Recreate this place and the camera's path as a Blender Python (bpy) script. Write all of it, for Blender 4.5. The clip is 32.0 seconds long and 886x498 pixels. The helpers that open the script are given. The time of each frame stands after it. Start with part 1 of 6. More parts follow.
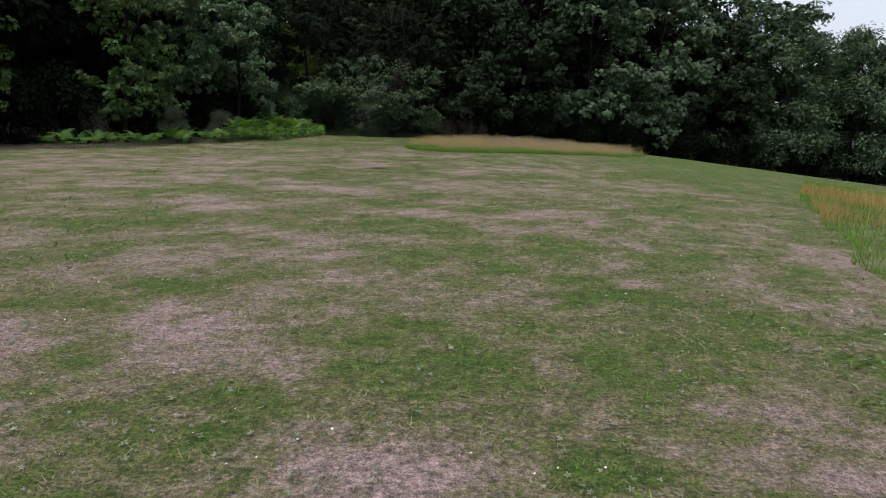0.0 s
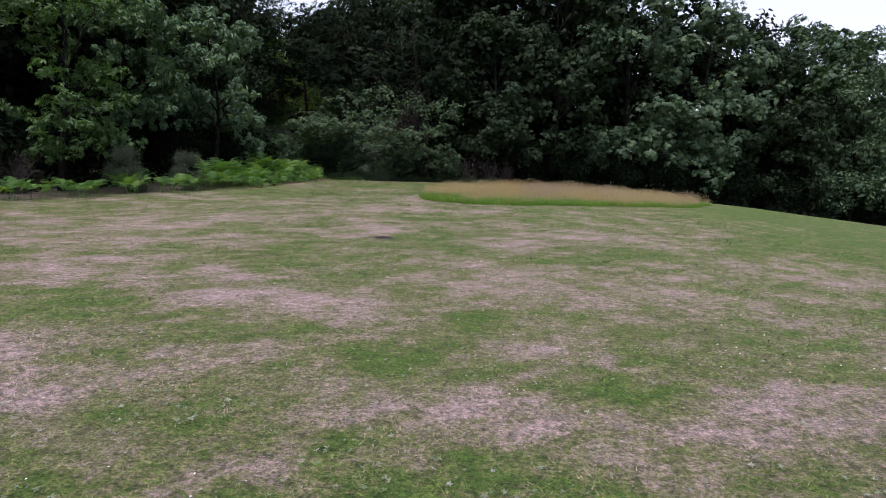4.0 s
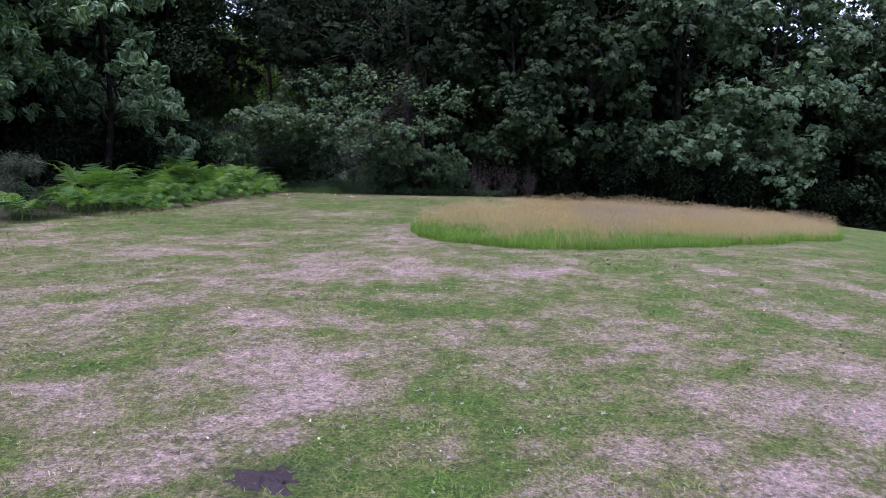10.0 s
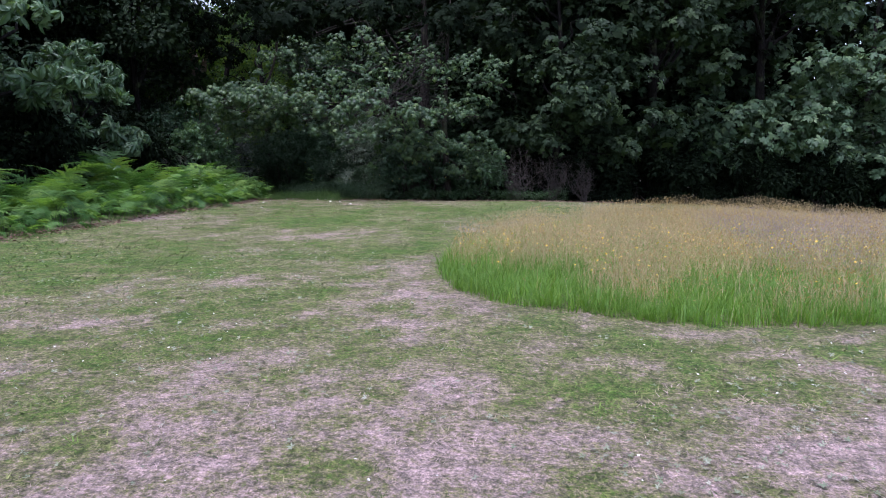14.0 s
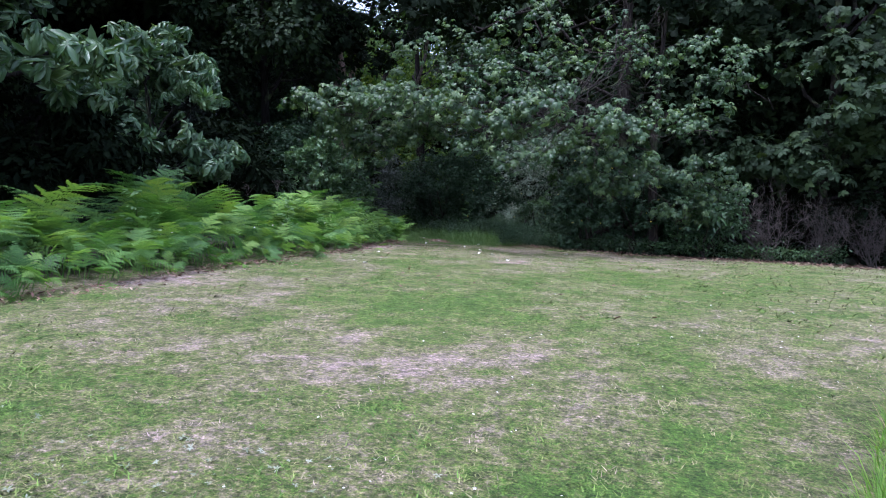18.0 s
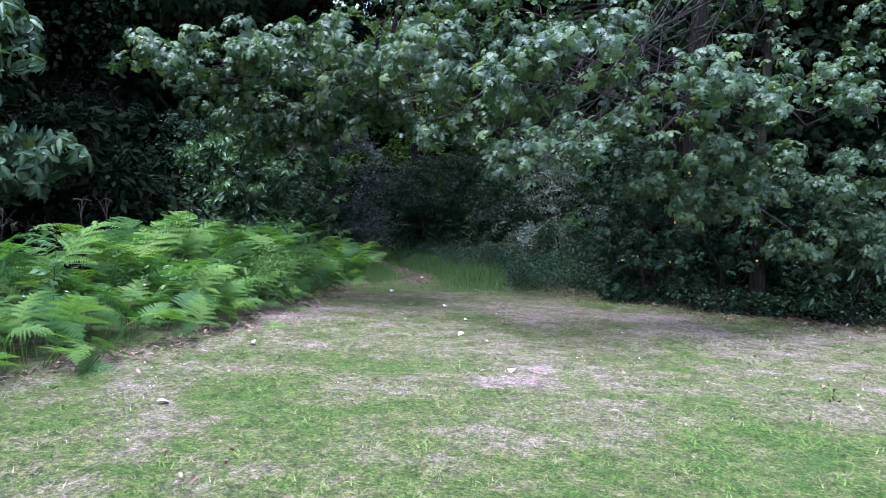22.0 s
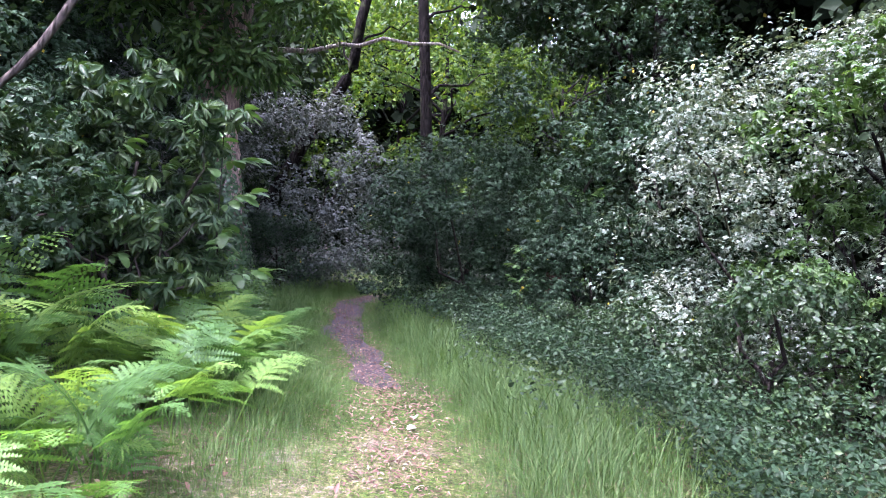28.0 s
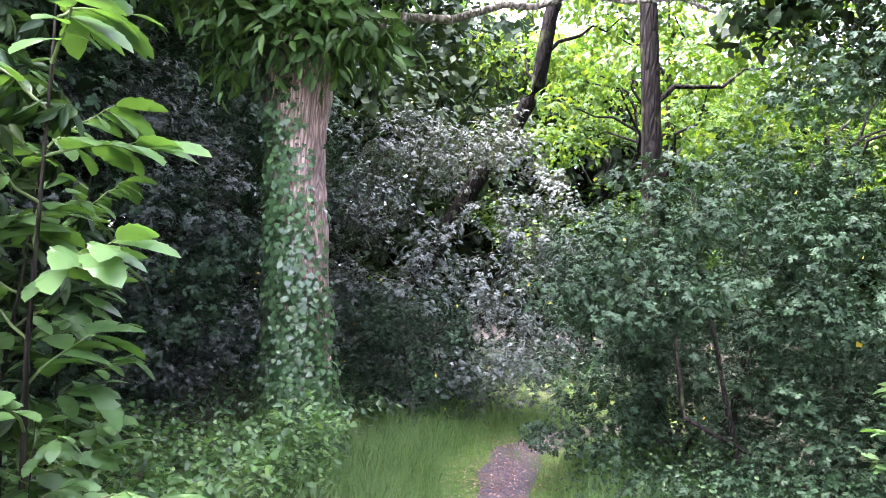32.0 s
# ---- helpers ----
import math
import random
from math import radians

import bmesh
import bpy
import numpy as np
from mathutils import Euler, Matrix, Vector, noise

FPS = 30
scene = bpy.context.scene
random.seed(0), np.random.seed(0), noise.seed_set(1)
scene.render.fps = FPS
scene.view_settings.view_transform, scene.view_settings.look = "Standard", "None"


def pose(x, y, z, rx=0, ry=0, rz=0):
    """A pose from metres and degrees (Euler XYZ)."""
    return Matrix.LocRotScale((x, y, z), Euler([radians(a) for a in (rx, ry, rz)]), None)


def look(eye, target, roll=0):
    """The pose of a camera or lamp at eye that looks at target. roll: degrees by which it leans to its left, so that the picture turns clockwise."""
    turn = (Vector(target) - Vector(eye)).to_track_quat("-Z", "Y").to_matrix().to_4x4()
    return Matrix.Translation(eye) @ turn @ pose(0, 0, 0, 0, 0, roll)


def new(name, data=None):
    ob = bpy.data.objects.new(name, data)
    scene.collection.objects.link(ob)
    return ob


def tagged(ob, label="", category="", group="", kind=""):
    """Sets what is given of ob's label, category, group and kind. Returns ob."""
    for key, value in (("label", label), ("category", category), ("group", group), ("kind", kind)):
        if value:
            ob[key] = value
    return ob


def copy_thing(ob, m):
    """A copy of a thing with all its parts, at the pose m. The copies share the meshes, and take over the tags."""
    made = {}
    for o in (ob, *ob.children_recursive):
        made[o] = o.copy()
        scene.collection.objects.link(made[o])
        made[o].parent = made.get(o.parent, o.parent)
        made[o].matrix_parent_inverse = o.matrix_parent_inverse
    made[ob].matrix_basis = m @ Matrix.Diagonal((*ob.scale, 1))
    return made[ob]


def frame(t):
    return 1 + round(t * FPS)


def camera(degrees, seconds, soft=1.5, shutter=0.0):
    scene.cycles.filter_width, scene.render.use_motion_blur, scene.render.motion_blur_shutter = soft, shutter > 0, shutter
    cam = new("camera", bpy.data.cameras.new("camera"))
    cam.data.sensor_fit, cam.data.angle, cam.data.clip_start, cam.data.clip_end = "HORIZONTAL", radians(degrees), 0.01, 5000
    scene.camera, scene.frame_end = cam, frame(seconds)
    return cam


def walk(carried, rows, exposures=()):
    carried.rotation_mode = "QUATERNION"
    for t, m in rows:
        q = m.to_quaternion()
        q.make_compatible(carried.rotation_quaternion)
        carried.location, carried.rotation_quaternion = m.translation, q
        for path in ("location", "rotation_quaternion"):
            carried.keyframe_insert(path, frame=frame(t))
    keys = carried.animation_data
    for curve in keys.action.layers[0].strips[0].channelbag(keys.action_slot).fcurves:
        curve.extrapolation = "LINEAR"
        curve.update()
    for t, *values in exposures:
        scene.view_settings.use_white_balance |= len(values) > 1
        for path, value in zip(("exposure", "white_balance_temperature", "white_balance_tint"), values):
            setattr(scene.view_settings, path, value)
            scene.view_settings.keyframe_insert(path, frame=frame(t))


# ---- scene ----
cam = camera(65.7, 32.0, soft=1.0, shutter=0.04)
PATH = [
    (0, (-0.102, -0.143, 1.428), (-0.106, 1.821, 1.05), 1.6),
    (0.5, (-0.157, 0.68, 1.45), (-0.153, 2.645, 1.079), 1.6),
    (1, (-0.175, 1.497, 1.455), (-0.169, 3.467, 1.109), 1.5),
    (1.5, (-0.287, 2.257, 1.515), (-0.284, 4.229, 1.181), 1.6),
    (2, (-0.38, 3.018, 1.541), (-0.38, 4.991, 1.214), 1.6),
    (2.5, (-0.449, 3.739, 1.465), (-0.455, 5.716, 1.165), 1.5),
    (3, (-0.587, 4.618, 1.438), (-0.597, 6.598, 1.153), 1.5),
    (3.5, (-0.695, 5.393, 1.471), (-0.716, 7.374, 1.195), 1.6),
    (4, (-0.712, 6.225, 1.507), (-0.741, 8.207, 1.237), 1.6),
    (4.5, (-0.737, 6.994, 1.531), (-0.767, 8.976, 1.266), 1.6),
    (6.5, (-0.791, 10.022, 1.574), (-0.818, 12.006, 1.317), 1.5),
    (7, (-0.909, 10.804, 1.562), (-0.926, 12.788, 1.307), 1.5),
    (7.5, (-0.988, 11.611, 1.523), (-1.003, 13.594, 1.266), 1.5),
    (8, (-1.024, 12.389, 1.496), (-1.038, 14.373, 1.241), 1.6),
    (8.5, (-1.017, 13.171, 1.485), (-1.034, 15.155, 1.231), 1.5),
    (9, (-1.024, 13.943, 1.486), (-1.039, 15.927, 1.231), 1.5),
    (9.5, (-1.071, 14.667, 1.502), (-1.089, 16.65, 1.243), 1.4),
    (10, (-1.115, 15.403, 1.525), (-1.131, 17.386, 1.264), 1.4),
    (10.5, (-1.217, 16.174, 1.523), (-1.24, 18.156, 1.259), 1.5),
    (11, (-1.244, 16.933, 1.458), (-1.268, 18.916, 1.196), 1.6),
    (11.5, (-1.241, 17.671, 1.42), (-1.278, 19.654, 1.159), 1.3),
    (12, (-1.283, 18.434, 1.382), (-1.325, 20.416, 1.121), 1.1),
    (12.5, (-1.316, 19.182, 1.371), (-1.362, 21.164, 1.106), 1.1),
    (13, (-1.42, 19.971, 1.363), (-1.471, 21.953, 1.1), 1.0),
    (13.5, (-1.514, 20.743, 1.338), (-1.571, 22.725, 1.079), 0.6),
    (15.5, (-1.739, 23.775, 1.208), (-1.829, 25.755, 0.944), 0.4),
    (16, (-1.875, 24.464, 1.234), (-1.971, 26.444, 0.968), 0.4),
    (16.5, (-2.003, 25.17, 1.267), (-2.116, 27.149, 1.002), 0.5),
    (17, (-2.095, 25.965, 1.228), (-2.316, 27.937, 0.976), 0.6),
    (17.5, (-2.283, 26.815, 1.241), (-2.706, 28.758, 1.035), 1.6),
    (18, (-2.408, 27.489, 1.271), (-2.957, 29.405, 1.098), 2.0),
    (18.5, (-2.53, 28.166, 1.295), (-3.131, 30.066, 1.131), 2.2),
    (19, (-2.65, 28.868, 1.297), (-3.257, 30.767, 1.135), 2.3),
    (19.5, (-2.807, 29.568, 1.321), (-3.415, 31.467, 1.164), 2.4),
    (20, (-2.923, 30.301, 1.308), (-3.532, 32.2, 1.154), 2.2),
    (20.5, (-3.062, 31.015, 1.337), (-3.661, 32.917, 1.179), 2.2),
    (21, (-3.197, 31.722, 1.378), (-3.796, 33.624, 1.218), 2.1),
    (21.5, (-3.226, 32.382, 1.418), (-3.828, 34.283, 1.256), 2.1),
    (22, (-3.341, 32.977, 1.461), (-3.946, 34.877, 1.302), 1.8),
    (22.5, (-3.458, 33.614, 1.459), (-4.068, 35.512, 1.297), 1.8),
    (23, (-3.662, 34.227, 1.479), (-4.266, 36.128, 1.328), 2.1),
    (23.5, (-3.923, 35.006, 1.48), (-4.53, 36.906, 1.334), 2.2),
    (24, (-4.061, 35.588, 1.512), (-4.679, 37.485, 1.373), 2.0),
    (24.5, (-4.192, 36.063, 1.55), (-4.82, 37.957, 1.418), 1.8),
    (25, (-4.476, 36.78, 1.53), (-5.101, 38.676, 1.398), 2.4),
    (25.5, (-4.809, 37.517, 1.451), (-5.441, 39.411, 1.328), 2.3),
    (27.5, (-5.719, 40.112, 1.308), (-6.375, 41.999, 1.204), 3.6),
    (28, (-5.931, 40.766, 1.296), (-6.596, 42.649, 1.193), 3.6),
    (28.5, (-6.129, 41.397, 1.26), (-6.801, 43.278, 1.158), 3.7),
    (29, (-6.41, 42.029, 1.262), (-7.088, 43.908, 1.157), 3.8),
    (29.5, (-6.712, 42.643, 1.252), (-7.399, 44.518, 1.15), 4.1),
    (30, (-7.003, 43.223, 1.272), (-7.763, 45.07, 1.166), 4.3),
    (30.5, (-7.27, 43.775, 1.327), (-8.187, 45.548, 1.208), 4.4),
    (31, (-7.368, 44.302, 1.35), (-8.446, 45.983, 1.229), 4.3),
    (31.5, (-7.67, 44.833, 1.345), (-8.822, 46.468, 1.299), 4.5),
    (32, (-7.913, 45.324, 1.351), (-9.104, 46.928, 1.429), 4.5),
]
EXPOSURES = [(0, 0.53, 6350, 16), (2, 0.73, 6250, 25), (4, 0.93, 6050, 24), (9, 1.23, 5550, 32), (13, 1.41, 5500, 28), (16, 1.58, 5450, 24), (19, 2.1, 5150, 26), (23, 2.6, 5050, 24), (25.5, 3.52, 5350, 17), (27.5, 4.11, 5600, 32), (29, 4.44, 5700, 48), (30, 4.70, 5850, 44), (32, 5.52, 6100, 28)]
walk(cam, [(t, look(eye, target, roll)) for t, eye, target, roll in PATH], EXPOSURES)

# ---------------------------------------------------------------- light
SUN_EL, SUN_AZ = 68.0, 150.0          # degrees; azimuth counted from +y towards -x
world = bpy.data.worlds.new("sky")
scene.world = world
world.use_nodes = True
wn = world.node_tree
sky = wn.nodes.new("ShaderNodeTexSky")
sky.sky_type = "NISHITA"
sky.sun_disc = False
sky.sun_elevation = radians(SUN_EL)
sky.sun_rotation = radians(-SUN_AZ)
sky.dust_density, sky.air_density, sky.ozone_density = 3.0, 1.0, 1.0
wn.nodes["Background"].inputs["Strength"].default_value = 0.15
veil = wn.nodes.new("ShaderNodeHueSaturation")          # high cloud: the blue is washed out
veil.inputs["Saturation"].default_value = 0.45
wn.links.new(sky.outputs[0], veil.inputs["Color"])
wn.links.new(veil.outputs[0], wn.nodes["Background"].inputs["Color"])
sun = new("sun", bpy.data.lights.new("sun", "SUN"))
sun.data.energy, sun.data.angle, sun.data.color = 1.4, radians(32), (1.0, 0.97, 0.92)
sd = Vector((-math.sin(radians(SUN_AZ)) * math.cos(radians(SUN_EL)), math.cos(radians(SUN_AZ)) * math.cos(radians(SUN_EL)), math.sin(radians(SUN_EL))))
sun.matrix_world = look(sd * 60, (0, 0, 0))

# ---------------------------------------------------------------- materials


def shader(name):
    mat = bpy.data.materials.new(name)
    mat.use_nodes = True
    nt = mat.node_tree
    return mat, nt, nt.nodes["Principled BSDF"], nt.nodes["Material Output"]


def ramp(nt, fac, stops):
    r = nt.nodes.new("ShaderNodeValToRGB")
    e = r.color_ramp.elements
    while len(e) < len(stops):
        e.new(0.5)
    for k, (p, c) in enumerate(stops):
        e[k].position, e[k].color = p, (*c, 1)
    nt.links.new(fac, r.inputs[0])
    return r.outputs[0]


def noise_node(nt, scale, detail=4.0, coords="Object", rough=0.6):
    tc = nt.nodes.new("ShaderNodeTexCoord")
    n = nt.nodes.new("ShaderNodeTexNoise")
    n.inputs["Scale"].default_value, n.inputs["Detail"].default_value, n.inputs["Roughness"].default_value = scale, detail, rough
    nt.links.new(tc.outputs[coords], n.inputs["Vector"])
    return n.outputs["Fac"]


def blend(nt, fac, a, b, mode="MIX"):
    m = nt.nodes.new("ShaderNodeMix")
    m.data_type, m.blend_type = "RGBA", mode
    for sock, v in ((m.inputs[0], fac), (m.inputs[6], a), (m.inputs[7], b)):
        if isinstance(v, (int, float)):
            sock.default_value = v
        elif isinstance(v, tuple):
            sock.default_value = (*v, 1)
        else:
            nt.links.new(v, sock)
    return m.outputs[2]


def math_node(nt, op, a, b):
    m = nt.nodes.new("ShaderNodeMath")
    m.operation = op
    for sock, v in ((m.inputs[0], a), (m.inputs[1], b)):
        if isinstance(v, (int, float)):
            sock.default_value = v
        else:
            nt.links.new(v, sock)
    return m.outputs[0]


def bump(nt, bsdf, height, strength, distance=0.02):
    b = nt.nodes.new("ShaderNodeBump")
    b.inputs["Strength"].default_value, b.inputs["Distance"].default_value = strength, distance
    nt.links.new(height, b.inputs["Height"])
    nt.links.new(b.outputs[0], bsdf.inputs["Normal"])


def leaf_material(name, dark, mid, light, rough=0.45, spec=0.5, through_light=0.3, glow=(1.5, 1.6, 0.5)):
    """Leaves: colour varies leaf by leaf and in patches over the plant; some light passes through."""
    mat, nt, bsdf, out = shader(name)
    geo = nt.nodes.new("ShaderNodeNewGeometry")
    dull, fresh = (tuple(m + 0.55 * (e - m) for m, e in zip(mid, end)) for end in (dark, light))
    col = ramp(nt, geo.outputs["Random Per Island"], [(0.0, dull), (0.5, mid), (0.92, fresh), (1.0, light)])
    big = noise_node(nt, 0.9, 3.0)
    col = blend(nt, big, blend(nt, 1.0, col, (0.62, 0.66, 0.68), "MULTIPLY"), blend(nt, 1.0, col, (1.25, 1.2, 1.0), "MULTIPLY"))
    nt.links.new(col, bsdf.inputs["Base Color"])
    bsdf.inputs["Roughness"].default_value = rough
    bsdf.inputs["Specular IOR Level"].default_value = spec
    tr = nt.nodes.new("ShaderNodeBsdfTranslucent")
    nt.links.new(blend(nt, 1.0, col, glow, "MULTIPLY"), tr.inputs["Color"])
    mix = nt.nodes.new("ShaderNodeMixShader")
    mix.inputs[0].default_value = through_light
    nt.links.new(bsdf.outputs[0], mix.inputs[1])
    nt.links.new(tr.outputs[0], mix.inputs[2])
    nt.links.new(mix.outputs[0], out.inputs["Surface"])
    return mat


def bark_material(name, dark, light, scale=(14, 14, 2.5), strength=0.9):
    mat, nt, bsdf, out = shader(name)
    tc = nt.nodes.new("ShaderNodeTexCoord")
    mp = nt.nodes.new("ShaderNodeMapping")
    mp.inputs["Scale"].default_value = scale
    nt.links.new(tc.outputs["Object"], mp.inputs["Vector"])
    n = nt.nodes.new("ShaderNodeTexNoise")
    n.inputs["Scale"].default_value, n.inputs["Detail"].default_value = 1.6, 6
    nt.links.new(mp.outputs[0], n.inputs["Vector"])
    v = nt.nodes.new("ShaderNodeTexVoronoi")
    v.feature = "DISTANCE_TO_EDGE"
    v.inputs["Scale"].default_value = 1.3
    nt.links.new(mp.outputs[0], v.inputs["Vector"])
    crack = ramp(nt, v.outputs["Distance"], [(0.0, (0, 0, 0)), (0.25, (1, 1, 1))])
    col = ramp(nt, n.outputs["Fac"], [(0.3, dark), (0.7, light)])
    col = blend(nt, crack, blend(nt, 1.0, col, (0.4, 0.4, 0.42), "MULTIPLY"), col)
    moss = noise_node(nt, 2.2, 3)
    col = blend(nt, ramp(nt, moss, [(0.55, (0, 0, 0)), (0.75, (0.6, 0.6, 0.6))]), col, (0.09, 0.12, 0.05))
    nt.links.new(col, bsdf.inputs["Base Color"])
    bsdf.inputs["Roughness"].default_value, bsdf.inputs["Specular IOR Level"].default_value = 0.9, 0.1
    bump(nt, bsdf, math_node(nt, "MULTIPLY", crack, n.outputs["Fac"]), strength, 0.03)
    return mat


def attribute(nt, name):
    a = nt.nodes.new("ShaderNodeAttribute")
    a.attribute_name = name
    return a.outputs["Fac"]


def turf_material(name, blades):
    """Mown turf: the stored dryness runs from lush green (0) over mixed to bleached straw (1)."""
    mat, nt, bsdf, out = shader(name)
    dry = attribute(nt, "dry")
    if blades:
        geo = nt.nodes.new("ShaderNodeNewGeometry")
        jit = math_node(nt, "MULTIPLY", math_node(nt, "SUBTRACT", geo.outputs["Random Per Island"], 0.48), 0.38)
        v = math_node(nt, "ADD", dry, jit)
    else:
        fine = math_node(nt, "ADD", math_node(nt, "MULTIPLY", math_node(nt, "SUBTRACT", noise_node(nt, 4.0, 8, rough=0.85), 0.5), 2.5),
                         math_node(nt, "MULTIPLY", math_node(nt, "SUBTRACT", noise_node(nt, 34.0, 5, rough=0.75), 0.5), 1.9))
        v = math_node(nt, "ADD", dry, fine)
    col = ramp(nt, v, [(0.0, (0.064, 0.124, 0.016)), (0.16, (0.098, 0.142, 0.026)), (0.36, (0.140, 0.148, 0.052)), (0.54, (0.200, 0.180, 0.098)), (0.74, (0.285, 0.222, 0.176)), (1.0, (0.385, 0.285, 0.268))])
    if blades:
        col = blend(nt, 1.0, col, ramp(nt, attribute(nt, "tone"), [(0.3, (0.42, 0.48, 0.42)), (0.5, (0.97, 0.98, 0.97)), (0.7, (1.36, 1.34, 1.36))]), "MULTIPLY")
        col = blend(nt, 1.0, col, ramp(nt, math_node(nt, "FRACT", math_node(nt, "MULTIPLY", geo.outputs["Random Per Island"], 37.0), 0.0), [(0.0, (0.55, 0.57, 0.55)), (0.6, (0.9, 0.9, 0.9)), (1.0, (1.12, 1.12, 1.16))]), "MULTIPLY")
    soil = attribute(nt, "soil")
    col = blend(nt, soil, col, (0.050, 0.037, 0.034))
    if not blades:
        g = noise_node(nt, 130.0, 3)
        col = blend(nt, 1.0, col, ramp(nt, noise_node(nt, 48.0, 3, rough=0.7), [(0.36, (0.5, 0.54, 0.5)), (0.5, (1.0, 1.0, 1.0)), (0.64, (1.45, 1.4, 1.42))]), "MULTIPLY")
        col = blend(nt, 1.0, col, ramp(nt, noise_node(nt, 13.0, 5, rough=0.7), [(0.32, (0.42, 0.47, 0.42)), (0.5, (0.95, 0.97, 0.95)), (0.68, (1.4, 1.36, 1.4))]), "MULTIPLY")
        col = blend(nt, 1.0, col, ramp(nt, g, [(0.3, (0.35, 0.35, 0.35)), (0.7, (1.1, 1.1, 1.1))]), "MULTIPLY")
        bump(nt, bsdf, noise_node(nt, 60.0, 5, rough=0.8), 0.8, 0.03)
    nt.links.new(col, bsdf.inputs["Base Color"])
    bsdf.inputs["Roughness"].default_value = 0.75 if blades else 0.95
    bsdf.inputs["Specular IOR Level"].default_value = 0.25
    return mat


M_TURF = turf_material("turf", False)
M_BLADE = turf_material("grass_blades", True)
# Oak leaves in three tones, shaded, lit and near: light is in the colour.
M_OAK = leaf_material("shaded_oak_leaves", (0.008, 0.015, 0.008), (0.016, 0.031, 0.015), (0.038, 0.062, 0.026), 0.6, 0.12, 0.15)
M_OAKLIT = leaf_material("lit_oak_leaves", (0.022, 0.044, 0.025), (0.046, 0.085, 0.046), (0.098, 0.146, 0.072), 0.5, 0.2, 0.15)
M_OAKNEAR = leaf_material("lit_oak_leaves_near", (0.012, 0.029, 0.013), (0.036, 0.075, 0.032), (0.112, 0.166, 0.070), 0.42, 0.34, 0.30, (1.5, 1.55, 0.6))
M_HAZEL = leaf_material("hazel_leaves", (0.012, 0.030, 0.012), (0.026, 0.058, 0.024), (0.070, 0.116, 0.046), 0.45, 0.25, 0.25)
# Near-black leaf colour: the wood's inner shade is put into it.
M_SHADE = leaf_material("shaded_leaves", (0.003, 0.006, 0.004), (0.006, 0.011, 0.006), (0.012, 0.020, 0.010), 0.8, 0.04, 0.1)
M_LIME = leaf_material("bright_leaves", (0.022, 0.055, 0.015), (0.042, 0.095, 0.024), (0.082, 0.150, 0.038), 0.5, 0.35, 0.3)
M_CHEST = leaf_material("chestnut_leaves", (0.026, 0.058, 0.032), (0.062, 0.122, 0.062), (0.140, 0.215, 0.115), 0.36, 0.36, 0.25)
# Holly leaves: catching light, with sky sheen, and shaded, each put into colour.
M_HOLLY = leaf_material("lit_holly_leaves", (0.032, 0.062, 0.040), (0.095, 0.135, 0.100), (0.270, 0.300, 0.262), 0.34, 0.5, 0.12)
M_HOLLYSHEEN = leaf_material("sky_sheen_holly_leaves", (0.019, 0.030, 0.027), (0.043, 0.055, 0.054), (0.104, 0.118, 0.118), 0.45, 0.25, 0.12)
M_HOLLYSHADE = leaf_material("shaded_holly_leaves", (0.008, 0.020, 0.011), (0.017, 0.039, 0.020), (0.038, 0.072, 0.040), 0.5, 0.14, 0.12)
M_BEECH = leaf_material("beech_leaves", (0.010, 0.036, 0.008), (0.034, 0.084, 0.014), (0.095, 0.155, 0.024), 0.55, 0.25, 0.5, (1.6, 1.3, 0.5))

def fern_material():
    """Fern: each frond has its own green, from fresh to dull; the leaflets differ little."""
    mat, nt, bsdf, out = shader("fern_fronds")
    info = nt.nodes.new("ShaderNodeObjectInfo")
    geo = nt.nodes.new("ShaderNodeNewGeometry")
    v = math_node(nt, "ADD", math_node(nt, "MULTIPLY", info.outputs["Random"], 0.75), math_node(nt, "MULTIPLY", geo.outputs["Random Per Island"], 0.25))
    col = ramp(nt, v, [(0.0, (0.028, 0.078, 0.020)), (0.5, (0.076, 0.165, 0.038)), (0.85, (0.142, 0.242, 0.052)), (1.0, (0.195, 0.270, 0.058))])
    nt.links.new(col, bsdf.inputs["Base Color"])
    bsdf.inputs["Roughness"].default_value, bsdf.inputs["Specular IOR Level"].default_value = 0.6, 0.25
    tr = nt.nodes.new("ShaderNodeBsdfTranslucent")
    nt.links.new(blend(nt, 1.0, col, (1.5, 1.6, 0.6), "MULTIPLY"), tr.inputs["Color"])
    mix = nt.nodes.new("ShaderNodeMixShader")
    mix.inputs[0].default_value = 0.4
    for k, s in enumerate((bsdf, tr)):
        nt.links.new(s.outputs[0], mix.inputs[k + 1])
    nt.links.new(mix.outputs[0], out.inputs["Surface"])
    return mat


M_FERN = fern_material()
M_VERGE = leaf_material("verge_grass", (0.036, 0.076, 0.022), (0.062, 0.122, 0.038), (0.140, 0.200, 0.085), 0.6, 0.25, 0.35)
M_BRAMBLE = leaf_material("bramble_leaves", (0.045, 0.105, 0.030), (0.085, 0.175, 0.046), (0.170, 0.265, 0.075), 0.5, 0.35, 0.3)
M_THICKET = leaf_material("thicket_leaves", (0.010, 0.028, 0.011), (0.021, 0.050, 0.019), (0.062, 0.105, 0.040), 0.45, 0.3, 0.15)
M_IVY = leaf_material("ivy_leaves", (0.016, 0.046, 0.018), (0.036, 0.088, 0.032), (0.095, 0.165, 0.070), 0.36, 0.5, 0.12)
M_BIGLEAF = leaf_material("sapling_leaves", (0.040, 0.095, 0.034), (0.078, 0.160, 0.056), (0.165, 0.260, 0.100), 0.36, 0.45, 0.35)
